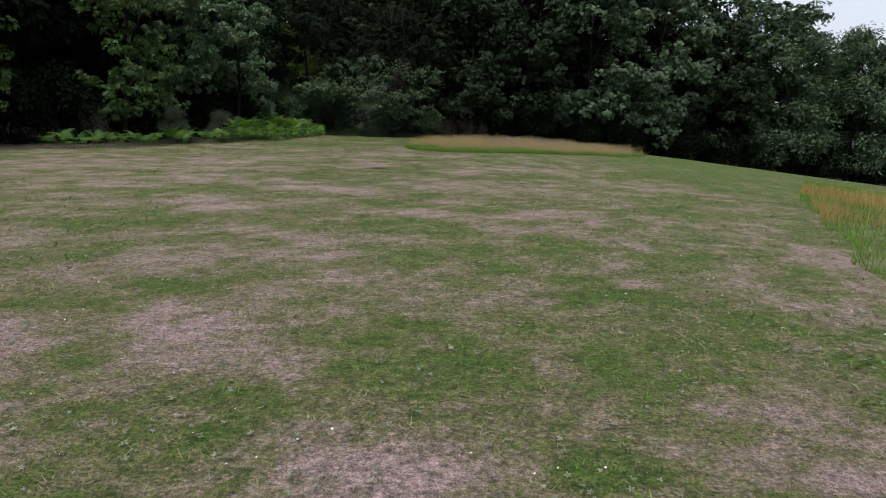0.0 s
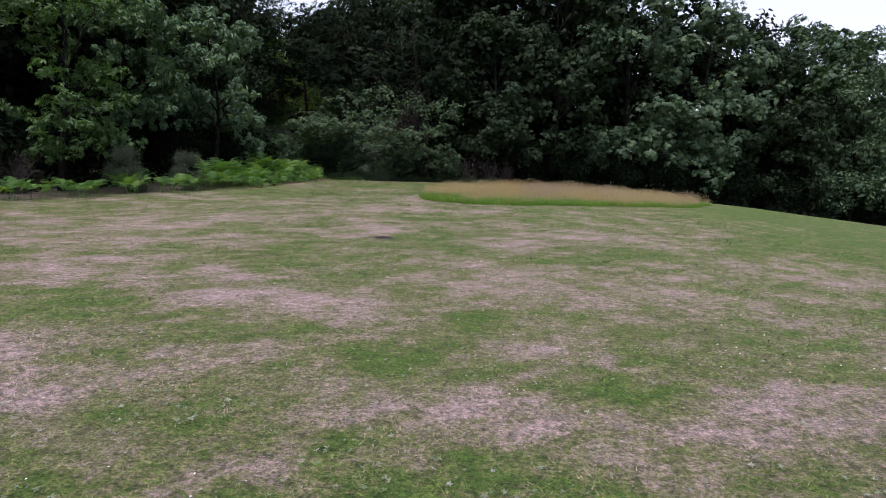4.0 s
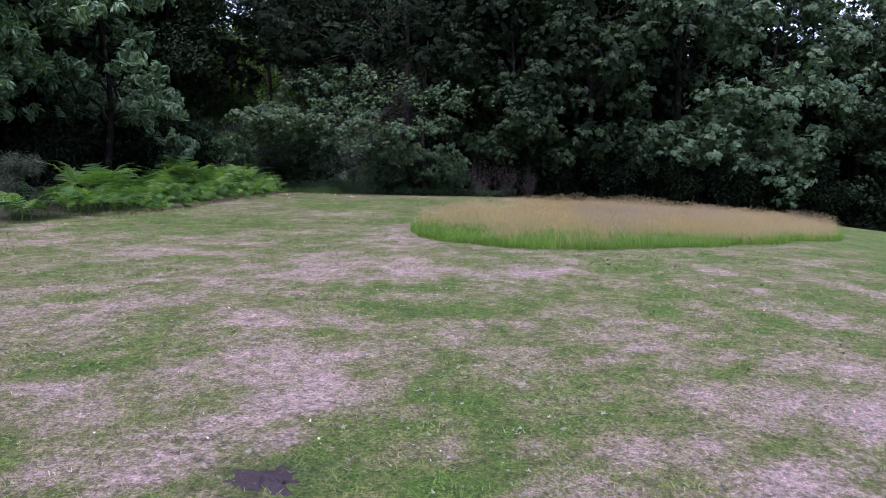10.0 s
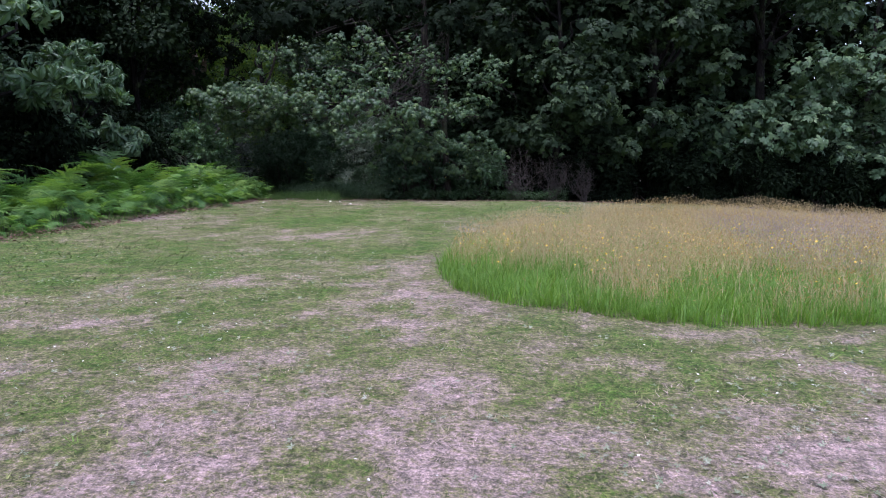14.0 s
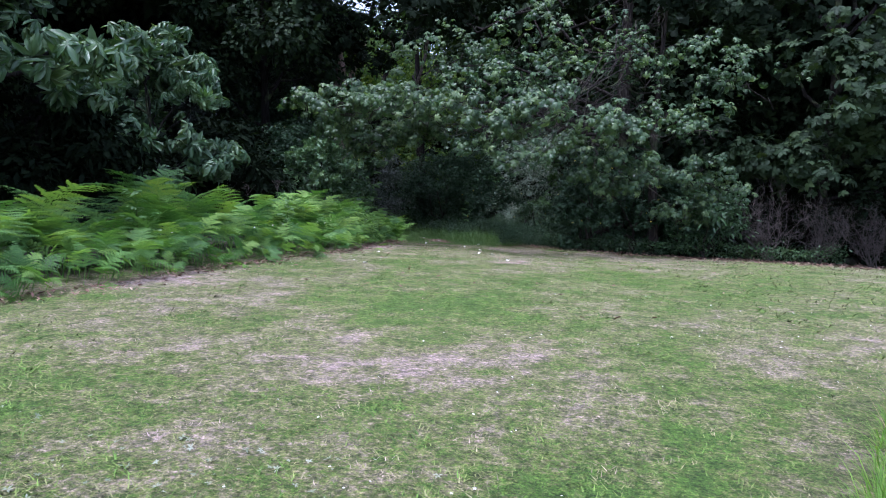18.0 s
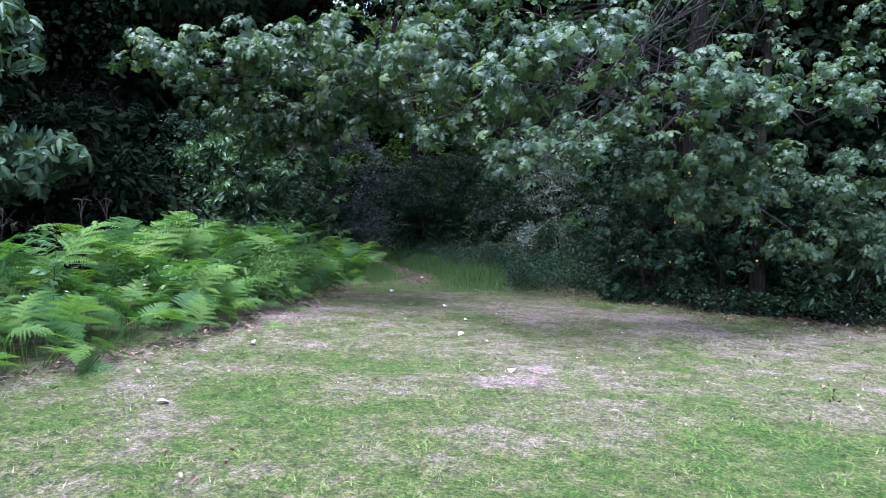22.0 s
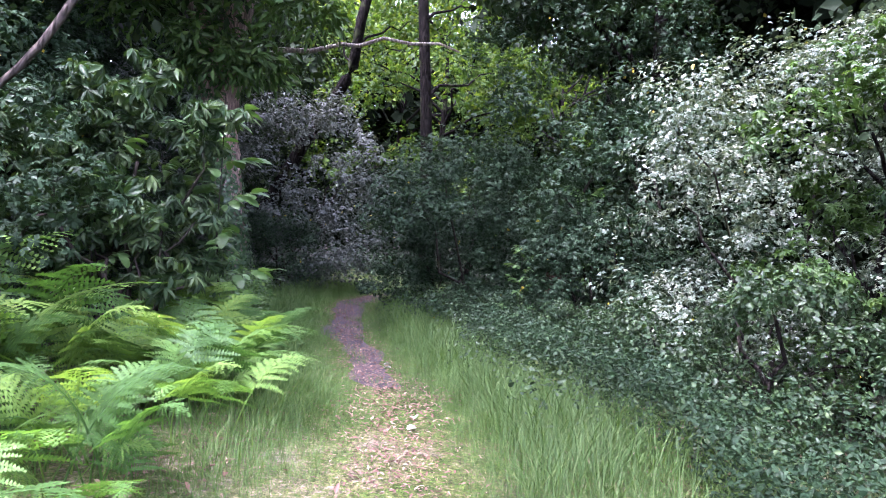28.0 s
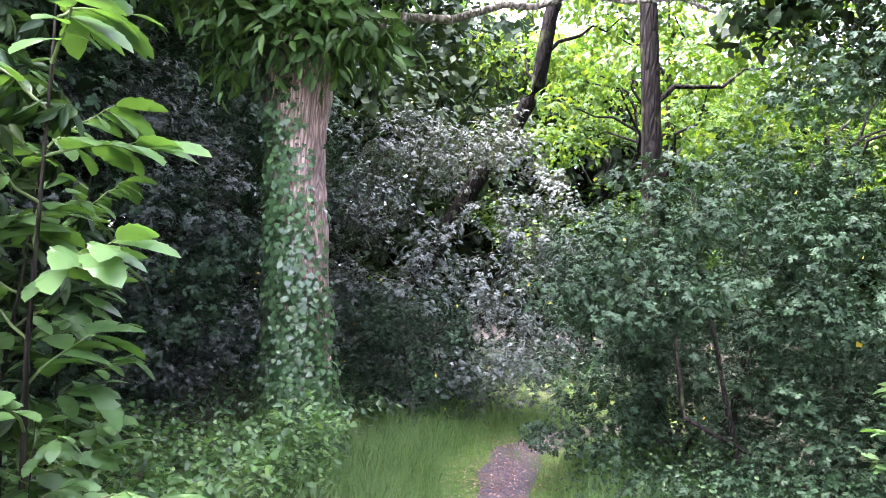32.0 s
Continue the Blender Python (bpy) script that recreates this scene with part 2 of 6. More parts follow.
M_GORSE = leaf_material("gorse_spines", (0.022, 0.034, 0.022), (0.034, 0.050, 0.030), (0.055, 0.072, 0.040), 0.6, 0.3, 0.1)
M_DEAD = leaf_material("dead_twigs", (0.031, 0.026, 0.026), (0.052, 0.043, 0.042), (0.085, 0.070, 0.068), 0.8, 0.2, 0.0)
M_TALL = leaf_material("tall_grass", (0.050, 0.115, 0.016), (0.090, 0.190, 0.026), (0.170, 0.250, 0.055), 0.55, 0.3, 0.4)
M_STRAW = leaf_material("straw", (0.270, 0.200, 0.090), (0.390, 0.305, 0.165), (0.520, 0.430, 0.290), 0.7, 0.25, 0.35, (1, 1, 1))
M_RUST = leaf_material("rusty_heads", (0.230, 0.145, 0.045), (0.345, 0.230, 0.080), (0.450, 0.330, 0.160), 0.8, 0.2, 0.25, (1, 1, 1))
M_LILAC = leaf_material("lilac_heads", (0.190, 0.150, 0.165), (0.280, 0.230, 0.245), (0.370, 0.320, 0.330), 0.8, 0.2, 0.25, (1, 1, 1))
M_WEED = leaf_material("weed_leaves", (0.075, 0.110, 0.060), (0.150, 0.175, 0.125), (0.290, 0.300, 0.270), 0.5, 0.4, 0.1)
M_LITTER = leaf_material("fallen_leaves", (0.090, 0.042, 0.040), (0.180, 0.100, 0.086), (0.390, 0.290, 0.240), 0.7, 0.3, 0.05, (1, 1, 1))
M_BARK = bark_material("bark", (0.016, 0.014, 0.012), (0.048, 0.040, 0.034))
# Near-black bark: the shade under the crowns is put into the colour.
M_BARKSHADE = bark_material("shaded_bark", (0.005, 0.0045, 0.004), (0.015, 0.0125, 0.011))
M_BARKRED = bark_material("ridged_bark", (0.330, 0.225, 0.200), (0.560, 0.410, 0.365), (24, 24, 2.4), 0.7)
M_DEADWOOD = bark_material("dead_wood", (0.045, 0.038, 0.033), (0.120, 0.100, 0.088))
M_BARKPALE = bark_material("pale_bark", (0.160, 0.135, 0.110), (0.330, 0.290, 0.250))


def plain(name, colour, rough=0.6, spec=0.4, scale=30.0):
    mat, nt, bsdf, out = shader(name)
    n = noise_node(nt, scale, 4)
    nt.links.new(ramp(nt, n, [(0.3, tuple(c * 0.75 for c in colour)), (0.7, tuple(min(1, c * 1.15) for c in colour))]), bsdf.inputs["Base Color"])
    bsdf.inputs["Roughness"].default_value, bsdf.inputs["Specular IOR Level"].default_value = rough, spec
    return mat


M_YELLOW = plain("yellow_petals", (0.75, 0.48, 0.02))
M_WHITE = plain("white_petals", (0.62, 0.60, 0.56))
M_SCRAPE = plain("scraped_earth", (0.030, 0.022, 0.026), 0.9, 0.2, 40.0)
M_YELLOWED = plain("yellowed_leaf", (0.42, 0.33, 0.03))
M_ROT = plain("rotten_wood", (0.032, 0.017, 0.013), 0.9, 0.15, 14.0)
M_STEM = plain("green_stems", (0.10, 0.14, 0.05))


def earth_material():
    mat, nt, bsdf, out = shader("path_earth")
    col = ramp(nt, noise_node(nt, 9.0, 6, rough=0.7), [(0.3, (0.015, 0.009, 0.013)), (0.55, (0.034, 0.021, 0.031)), (0.78, (0.085, 0.054, 0.068))])
    col = blend(nt, ramp(nt, noise_node(nt, 2.6, 5, rough=0.65), [(0.52, (0, 0, 0)), (0.66, (0.8, 0.8, 0.8))]), col, ramp(nt, noise_node(nt, 40.0, 4), [(0.35, (0.040, 0.022, 0.020)), (0.65, (0.150, 0.085, 0.070))]))
    nt.links.new(col, bsdf.inputs["Base Color"])
    bsdf.inputs["Roughness"].default_value = 0.75
    bump(nt, bsdf, noise_node(nt, 28.0, 6), 0.8, 0.04)
    return mat


M_EARTH = earth_material()

# ---------------------------------------------------------------- numeric helpers
rng = np.random.default_rng(7)


def lattice(ix, iy, seed):
    h = (ix.astype(np.int64) * 374761393 + iy.astype(np.int64) * 668265263 + seed * 974711) & 0x7FFFFFFF
    h = ((h ^ (h >> 13)) * 1274126177) & 0x7FFFFFFF
    return ((h ^ (h >> 16)) & 0xFFFF) / 65535.0


def vnoise(x, y, seed=0):
    """Smooth noise of the plan, 0 to 1."""
    ix, iy = np.floor(x), np.floor(y)
    u, v = x - ix, y - iy
    u, v = u * u * (3 - 2 * u), v * v * (3 - 2 * v)
    a, b, c, d = lattice(ix, iy, seed), lattice(ix + 1, iy, seed), lattice(ix, iy + 1, seed), lattice(ix + 1, iy + 1, seed)
    return (a * (1 - u) + b * u) * (1 - v) + (c * (1 - u) + d * u) * v


def fbm(x, y, seed=0, octaves=4):
    total, amp, norm = 0.0, 1.0, 0.0
    for k in range(octaves):
        total = total + amp * vnoise(x * 2 ** k + 17.3 * k, y * 2 ** k - 9.1 * k, seed + k)
        norm, amp = norm + amp, amp * 0.55
    return total / norm


def smooth(a, b, v):
    u = np.clip((np.asarray(v, float) - a) / (b - a), 0, 1)
    return u * u * (3 - 2 * u)


def height(x, y):
    """The lie of the land: level lawn, falling away to the east, a little lower inside the wood."""
    x, y = np.asarray(x, float), np.asarray(y, float)
    u = np.clip(x - 1, 0, None)
    z = -0.0072 * np.minimum(u, 13) ** 1.8 - 0.105 * np.clip(u - 13, 0, 47)
    crown_y = np.interp(y, [20, 28, 34, 37, 40, 43, 45, 47, 50, 53], [0, .12, .22, .25, .18, 0, -.10, -.20, -.36, -.36])
    z = z + crown_y * (1 - 0.5 * smooth(0, 8, x))
    return z + 0.05 * (fbm(x * 0.35, y * 0.35, 5, 3) - 0.5)


# dry and lush places of the lawn: x, y, radius, strength
DRY = [(-1.52, 4.55, 0.75, 1), (-2.3, 4.2, 0.7, .9), (0.64, 5.05, 0.42, 1), (-0.4, 2.36, 0.5, 1.3), (1.95, 2.86, 0.42, 1), (0.15, 4.18, 0.32, .9), (-4.9, 14.0, 1.2, .8), (-2.7, 13.0, 0.9, .9),
       (1.55, 10.9, 0.6, 1), (1.15, 9.8, 0.5, .9), (-0.8, 10.2, 0.7, .7), (-0.4, 10.05, 0.5, .8), (-3.5, 10.6, 0.9, .9), (-2.55, 19.05, 0.6, .7), (-4.0, 19.4, 0.9, .5), (0.15, 18.4, 0.6, .9),
       (1.2, 19.0, 0.5, .8), (0.8, 18.1, 0.6, .8), (-2.1, 20.3, 0.6, .7), (0.65, 21.7, 1.1, .7), (-5.0, 21.9, 1.5, .7), (0.9, 6.9, 0.5, .6)]
DRY2 = [(-3.45, 24.1, 0.8, .8), (-2.35, 24.7, 0.5, .9), (-1.7, 24.4, 0.6, .9), (0.05, 24.15, 0.9, .9), (-2.4, 27.1, 0.5, .7), (-0.7, 25.8, 0.9, .6), (-4.3, 29.3, 0.9, .6), (-2.35, 28.4, 0.8, .7),
        (-2.0, 27.65, 0.6, .8), (-2.4, 26.85, 0.6, .8), (-6.4, 34.1, 0.7, .8), (-6.4, 31.2, 0.9, .8), (-6.9, 33.8, 0.6, 1), (-6.17, 33.97, 0.5, 1.4), (-6.16, 33.0, 0.5, 1.2), (-7.06, 34.12, 0.5, 1.2), (-5.33, 32.98, 0.4, 1.0), (-4.15, 31.7, 0.6, 1.6), (-3.5, 31.6, 0.6, 1.6), (-4.9, 31.4, 0.5, 1.2), (-2.8, 31.7, 0.5, 1.0),
        (-5.58, 35.68, 0.55, 1.6), (-6.06, 36.04, 0.5, 1.3), (-4.0, 37.7, 0.6, .6), (-6.3, 32.8, 0.5, .8)]
DRY3 = [(-5.0, 32.5, 0.5, .7), (-6.55, 37.7, 0.6, .9), (-6.0, 37.1, 0.5, .9), (-5.14, 40.73, 0.6, 1.2), (-3.62, 41.24, 0.7, 1.2), (-6.69, 39.26, 0.6, 1.2), (-3.4, 40.4, 1.1, .7), (-5.7, 38.8, 0.6, .8), (-4.1, 38.2, 0.9, .8), (-4.0, 37.5, 0.8, 1.3), (-5.8, 37.26, 0.4, 1.0), (-6.42, 37.6, 0.5, 1.0),
        (-5.85, 41.9, 0.8, .8), (-4.1, 41.3, 0.9, .8), (-7.1, 36.2, 0.45, .9), (-7.0, 38.6, 0.4, .9), (-7.15, 43.7, 0.4, 1.2), (-7.45, 44.5, 0.45, 1.2), (-7.7, 45.4, 0.4, 1.2)]
LUSH = [(0.54, 3.8, 0.7, 1.2), (1.8, 5.1, 0.55, 1.1), (-0.57, 4.36, 0.45, .6), (1.5, 7.2, 0.45, 1), (0.34, 10.7, 0.5, 1.3), (-0.3, 2.8, 0.35, .5), (9.4, 23, 3.0, .6), (-1.1, 11.4, 0.7, .6), (0.2, 12.7, 0.8, .7),
        (-3.8, 11.4, 0.8, .5), (-0.8, 19.6, 0.7, 1.1), (-1.1, 22.1, 0.8, .8), (-6.1, 30.2, 1.4, .5), (-2.6, 32.7, 0.6, .4), (-1.25, 25.7, 0.55, .8), (0.1, 22.8, 0.7, .8), (-3.9, 34.4, 0.8, .3), (-3.6, 29.0, 0.9, .5), (-4.9, 28.9, 0.9, .5)]
LUSH2 = [(-5.06, 33.88, 0.6, 1.0), (-4.04, 34.06, 0.6, 1.1), (-4.49, 33.3, 0.7, 1.0), (-7.4, 44.3, 0.6, .9), (-5.5, 36.8, 0.4, .7), (-7.0, 43.6, 0.6, 1), (-1.2, 36.5, 2.0, .6), (-7, 46.5, 2.5, .7), (-10, 50, 3, .8), (4, 13, 2, .4), (6, 20, 2.5, .4), (1.4, 3.6, 0.5, .8)]


def dryness(x, y):
    wx, wy = x + 1.7 * (fbm(x * 1.8, y * 1.8, 31, 5) - 0.5), y + 1.7 * (fbm(x * 1.8, y * 1.8, 47, 5) - 0.5)
    d = 0.42 + 0.65 * (fbm(x * 0.45, y * 0.45, 3, 4) - 0.5) + 1.15 * (fbm(x * 1.9, y * 1.9, 11, 4) - 0.5) + 0.85 * (fbm(x * 7.0, y * 7.0, 17, 3) - 0.5)
    for places, way in ((DRY, 0.40), (DRY2, 0.22), (DRY3, 0.26), (LUSH, -0.36), (LUSH2, -0.28)):
        for px, py, r, s in places:
            d = d + way * s * np.exp(-(((wx - px) ** 2 + (wy - py) ** 2) / (0.75 * r * r)))
    d = d + 0.30 * np.exp(-((fern_edge(y) + 0.25 - x) / 0.3) ** 2) * smooth(30, 34, y) * smooth(42, 39, y)
    d = d + 0.16 * np.exp(-((meadow_in(x, y) - 0.05) / 0.04) ** 2)
    d = 0.40 + (d - 0.40) * (1 - 0.42 * smooth(26, 30, y)) - 0.10 * smooth(24, 29, y) * smooth(39, 37, y) - 0.03 * smooth(37, 39, y) - 0.27 * smooth(43.5, 46, y) - 0.2 * smooth(4, 9, x)
    return np.clip(d, 0.02, 0.98)


def soil(x, y):
    """Bare earth: the scrape in the lawn, the rim of the meadow bed, under the bracken."""
    s = 0.5 * np.exp(-(((x + 1.96) / 0.25) ** 2 + ((y - 18.45) / 0.25) ** 2))
    edge = fern_edge(y) - x
    s = s + 0.7 * smooth(0.3, 1.6, edge + 0.5 * (fbm(x * 2, y * 2, 71, 3) - 0.5)) * smooth(2, 8, y)
    s = s + 0.9 * smooth(0.2, 1.8, y - wood_edge(x))
    s = s + 0.8 * np.exp(-(((x + 7.75 + 0.42 * (y - 45.4)) / 0.28) ** 2 + ((y - 45.4) / 0.75) ** 2)) * smooth(0.35, 0.6, vnoise(x * 3, y * 3, 29))
    q = meadow_in(x, y)
    s = s + 0.35 * np.exp(-((q - 0.03) / 0.02) ** 2) * smooth(0.25, 0.5, vnoise(x * 1.5, y * 1.5, 19))
    return np.clip(s, 0, 1)


# the unmown bed of long grass: an uneven oval
BED = np.array([(-1.87, 28.5), (-1.68, 27.7), (-1.3, 27.15), (-0.7, 26.88), (0.3, 26.5), (1.4, 26.6), (2.9, 27.35), (4.4, 28.5), (6.3, 30.2), (9.0, 33.4), (10.0, 34.9), (8.5, 35.6), (5.5, 35.2), (2.0, 34.2), (-0.3, 32.6), (-1.4, 30.6)]) - (3.2, 31.0)
BED_ANGLE, BED_REACH = np.arctan2(BED[:, 1], BED[:, 0]), np.hypot(BED[:, 0], BED[:, 1])


def meadow_in(x, y):
    """Negative inside the meadow bed."""
    u, v = np.asarray(x, float) - 3.2, np.asarray(y, float) - 31.0
    return np.hypot(u, v) / np.interp(np.arctan2(v, u), BED_ANGLE, BED_REACH, period=2 * np.pi) - 1 + 0.025 * (fbm(x * 0.9, y * 0.9, 61, 3) - 0.5)


def fern_edge(y):
    """x of the lawn's west edge, where the bracken begins."""
    return np.interp(y, [-30, 10, 20.8, 23.9, 25, 27.6, 29.4, 33, 35, 37.3, 39, 40.5, 42, 44.5, 47.5, 51, 54], [-22, -17.5, -13.1, -11.3, -10.3, -8.9, -8.35, -7.65, -7.5, -7.15, -7.25, -7.6, -8.0, -8.8, -10.4, -12.6, -14])


def wood_edge(x):
    """y of the wood's edge."""
    return np.interp(x, [-30, -14, -11, -8.1, -6.8, -5.6, -4.7, -3.8, -2.8, -1.5, 0.5, 2, 5, 9, 16, 26, 60], [62, 57, 55, 49.9, 46.6, 45.1, 43.9, 43.5, 42.5, 41.9, 42.0, 42.8, 44.2, 45.6, 47.5, 50, 56])


def np_mesh(name, verts, faces, mat, smooth_it=False, floats=None):
    """A mesh from arrays: verts n x 3, faces one array or several, each k x 3 or k x 4."""
    faces = [np.asarray(q, np.int32) for q in (faces if isinstance(faces, list) else [faces])]
    me = bpy.data.meshes.new(name)
    me.vertices.add(len(verts))
    me.vertices.foreach_set("co", np.asarray(verts, np.float32).ravel())
    loops = np.concatenate([q.ravel() for q in faces])
    counts = np.concatenate([np.full(len(q), q.shape[1], np.int32) for q in faces])
    me.loops.add(len(loops))
    me.loops.foreach_set("vertex_index", loops)
    me.polygons.add(len(counts))
    me.polygons.foreach_set("loop_start", np.concatenate([[0], np.cumsum(counts)[:-1]]).astype(np.int32))
    if smooth_it:
        me.polygons.foreach_set("use_smooth", np.ones(len(counts), bool))
    for key, values in (floats or {}).items():
        me.attributes.new(key, "FLOAT", "POINT").data.foreach_set("value", np.asarray(values, np.float32))
    me.materials.append(mat)
    me.update(calc_edges=True)
    return me


def thing(name, label, category, group="", at=(0, 0, 0)):
    ob = new(name)
    ob.empty_display_size = 0.2
    ob.location = at
    return tagged(ob, label, category, group)


def part(name, me, parent, label=""):
    ob = new(name, me)
    ob.parent = parent
    return tagged(ob, label)


def unit(v):
    return v / np.maximum(np.linalg.norm(v, axis=-1, keepdims=True), 1e-9)


def leaves(template, P, N, T, S):
    """Copies of a leaf (verts, faces) at points P, facing N, pointing along T, of size S, as arrays."""
    tv, tf = template
    N = unit(N)
    T = unit(T - (T * N).sum(1, keepdims=True) * N)
    B = np.cross(T, N)
    V = P[:, None, :] + S[:, None, None] * (tv[None, :, 0:1] * B[:, None, :] + tv[None, :, 1:2] * T[:, None, :] + tv[None, :, 2:3] * N[:, None, :])
    F = tf[None] + (np.arange(len(P)) * len(tv))[:, None, None]
    return V.reshape(-1, 3), F.reshape(-1, tf.shape[1])


def fan_leaf(outline, fold=0.12, droop=0.15):
    """A leaf from half an outline (x, y), y from 0 to 1: both halves hinge on the midrib."""
    half = np.array(outline, float)
    n = len(half)
    rib = [(0, 0, 0), (0, 0.33, 0.02), (0, 0.66, 0.0), (0, 1, -droop)]
    v = list(rib)
    f = []
    for side in (1, -1):
        base = len(v)
        v += [(side * x, y, fold * abs(x) * 2 - droop * y * y) for x, y in half]
        chain = [0, *range(base, base + n), 3]
        for a, b in zip(chain[:-1], chain[1:]):
            mid = (v[a][1] + v[b][1]) / 2
            c = 1 if mid < 0.5 else 2
            tri = (c, a, b) if side < 0 else (c, b, a)
            if c not in (a, b):
                f.append(tri)
        f.append((1, 2, base + int(np.argmin(np.abs(half[:, 1] - 0.5)))) if side > 0 else (2, 1, base + int(np.argmin(np.abs(half[:, 1] - 0.5)))))
    return np.array(v), np.array(f)


L_CARD = (np.array([(0, 0, 0), (0.34, 0.5, 0.07), (0, 1, -0.08), (-0.34, 0.5, 0.07)]), np.array([(0, 1, 2), (0, 2, 3)]))
L_LONG = (np.array([(0, 0, 0), (0.17, 0.35, 0.05), (0.13, 0.72, 0.02), (0, 1, -0.12), (-0.13, 0.72, 0.02), (-0.17, 0.35, 0.05)]), np.array([(0, 1, 2), (0, 2, 3), (0, 3, 4), (0, 4, 5)]))
L_LANCE = (np.array([(0, 0, 0), (0.2, 0.5, 0.06), (0, 1, -0.1), (-0.2, 0.5, 0.06)]), np.array([(0, 1, 2), (0, 2, 3)]))
L_OAK = fan_leaf([(0.04, 0.1), (0.17, 0.22), (0.07, 0.31), (0.28, 0.48), (0.10, 0.54), (0.33, 0.74), (0.12, 0.77), (0.2, 0.95), (0.06, 0.93)])
L_OAKLET = fan_leaf([(0.06, 0.15), (0.26, 0.45), (0.12, 0.55), (0.3, 0.78)])
L_SPINY = (np.array([(0, 0, 0), (0.3, 0.3, 0.09), (0.24, 0.72, 0.06), (0, 1.05, -0.06), (-0.24, 0.72, 0.06), (-0.3, 0.3, 0.09)]), np.array([(0, 1, 2), (0, 2, 3), (0, 3, 4), (0, 4, 5)]))
L_PLUME = (np.array([(0, 0, 0), (0.11, 0.45, 0.03), (0, 1, -0.05), (-0.11, 0.45, 0.03)]), np.array([(0, 1, 2), (0, 2, 3)]))
L_CHEST = fan_leaf([(0.07, 0.06), (0.14, 0.2), (0.17, 0.36), (0.15, 0.38), (0.185, 0.55), (0.16, 0.57), (0.16, 0.74), (0.13, 0.76), (0.1, 0.88)], 0.15, 0.22)
L_IVY = (np.array([(0, 0, 0), (0.36, -0.05, 0.03), (0.5, 0.32, 0), (0.28, 0.5, 0.03), (0, 1, -0.08), (-0.28, 0.5, 0.03), (-0.5, 0.32, 0), (-0.36, -0.05, 0.03), (0, 0.4, 0.02)]),
         np.array([(k, (k + 1) % 8, 8) for k in range(8)]))
L_KITE = (np.array([(0, 0, 0), (0.3, 0.55, 0.06), (0, 1, -0.08), (-0.3, 0.55, 0.06)]), np.array([(0, 1, 2), (0, 2, 3)]))
L_NEEDLE = (np.array([(-0.05, 0, 0), (0.05, 0, 0), (0, 1, 0.05)]), np.array([(0, 1, 2)]))


def rosette(leaf, k, droop=0.25, seed=0):
    """k leaves round one twig tip, joined at their stalks, as one piece."""
    g = np.random.default_rng(seed)
    V, F, n = [np.zeros((1, 3))], [], 1
    for q in range(k):
        a = 2 * np.pi * (q + g.uniform(-0.3, 0.3)) / k
        v = leaf[0] * g.uniform(0.75, 1.1)
        tilt = g.uniform(0.2, 1.6) * droop
        v = np.stack([v[:, 0], v[:, 1] * np.cos(tilt) + v[:, 2] * np.sin(tilt), v[:, 2] * np.cos(tilt) - v[:, 1] * np.sin(tilt)], 1)
        v = np.stack([v[:, 0] * np.cos(a) - v[:, 1] * np.sin(a), v[:, 0] * np.sin(a) + v[:, 1] * np.cos(a), v[:, 2]], 1)
        V.append(v[1:])
        F.append(np.where(leaf[1] == 0, 0, leaf[1] + n - 1))
        n += len(v) - 1
    return np.concatenate(V), np.concatenate(F)


def joined(pieces):
    """Several (verts, faces) as one."""
    V, F, k = [], [], 0
    for v, q in pieces:
        V.append(v)
        F.append(np.asarray(q) + k)
        k += len(v)
    return np.concatenate(V), np.concatenate(F)


def tube(points, radii, sides=8, wobble=0.0, seed=0):
    """A tapered limb along points, as quads (verts, faces); closed at its tip."""
    p = np.asarray(points, float)
    r = np.asarray(radii, float)
    t = unit(np.gradient(p, axis=0))
    ref = np.where(np.abs(t[:, 2:3]) > 0.9, np.array([[1.0, 0, 0]]), np.array([[0, 0, 1.0]]))
    a = unit(np.cross(t, ref))
    b = np.cross(t, a)
    ang = np.linspace(0, 2 * np.pi, sides, endpoint=False)
    g = np.random.default_rng(seed)
    rr = r[:, None] * (1 + wobble * (0.5 * np.sin(ang * 3 + seed)[None] + 0.5 * np.sin(ang * 7 + 2 * seed)[None]) + wobble * 0.4 * g.normal(size=(len(p), sides)))
    V = (p[:, None] + rr[..., None] * (np.cos(ang)[None, :, None] * a[:, None] + np.sin(ang)[None, :, None] * b[:, None])).reshape(-1, 3)
    i, j = np.meshgrid(np.arange(len(p) - 1), np.arange(sides), indexing="ij")
    F = np.stack([i * sides + j, i * sides + (j + 1) % sides, (i + 1) * sides + (j + 1) % sides, (i + 1) * sides + j], -1).reshape(-1, 4)
    return V, F


def bent(a, b, sag=0.1, n=7, g=rng, jitter=0.05):
    """Points from a to b that arch and wander a little."""
    a, b = np.asarray(a, float), np.asarray(b, float)
    s = np.linspace(0, 1, n)[:, None]
    d = np.linalg.norm(b - a)
    p = a + (b - a) * s
    p[:, 2] += sag * d * np.sin(np.pi * s[:, 0])
    p[1:-1] += g.normal(size=(n - 2, 3)) * jitter * d * 0.35
    return p


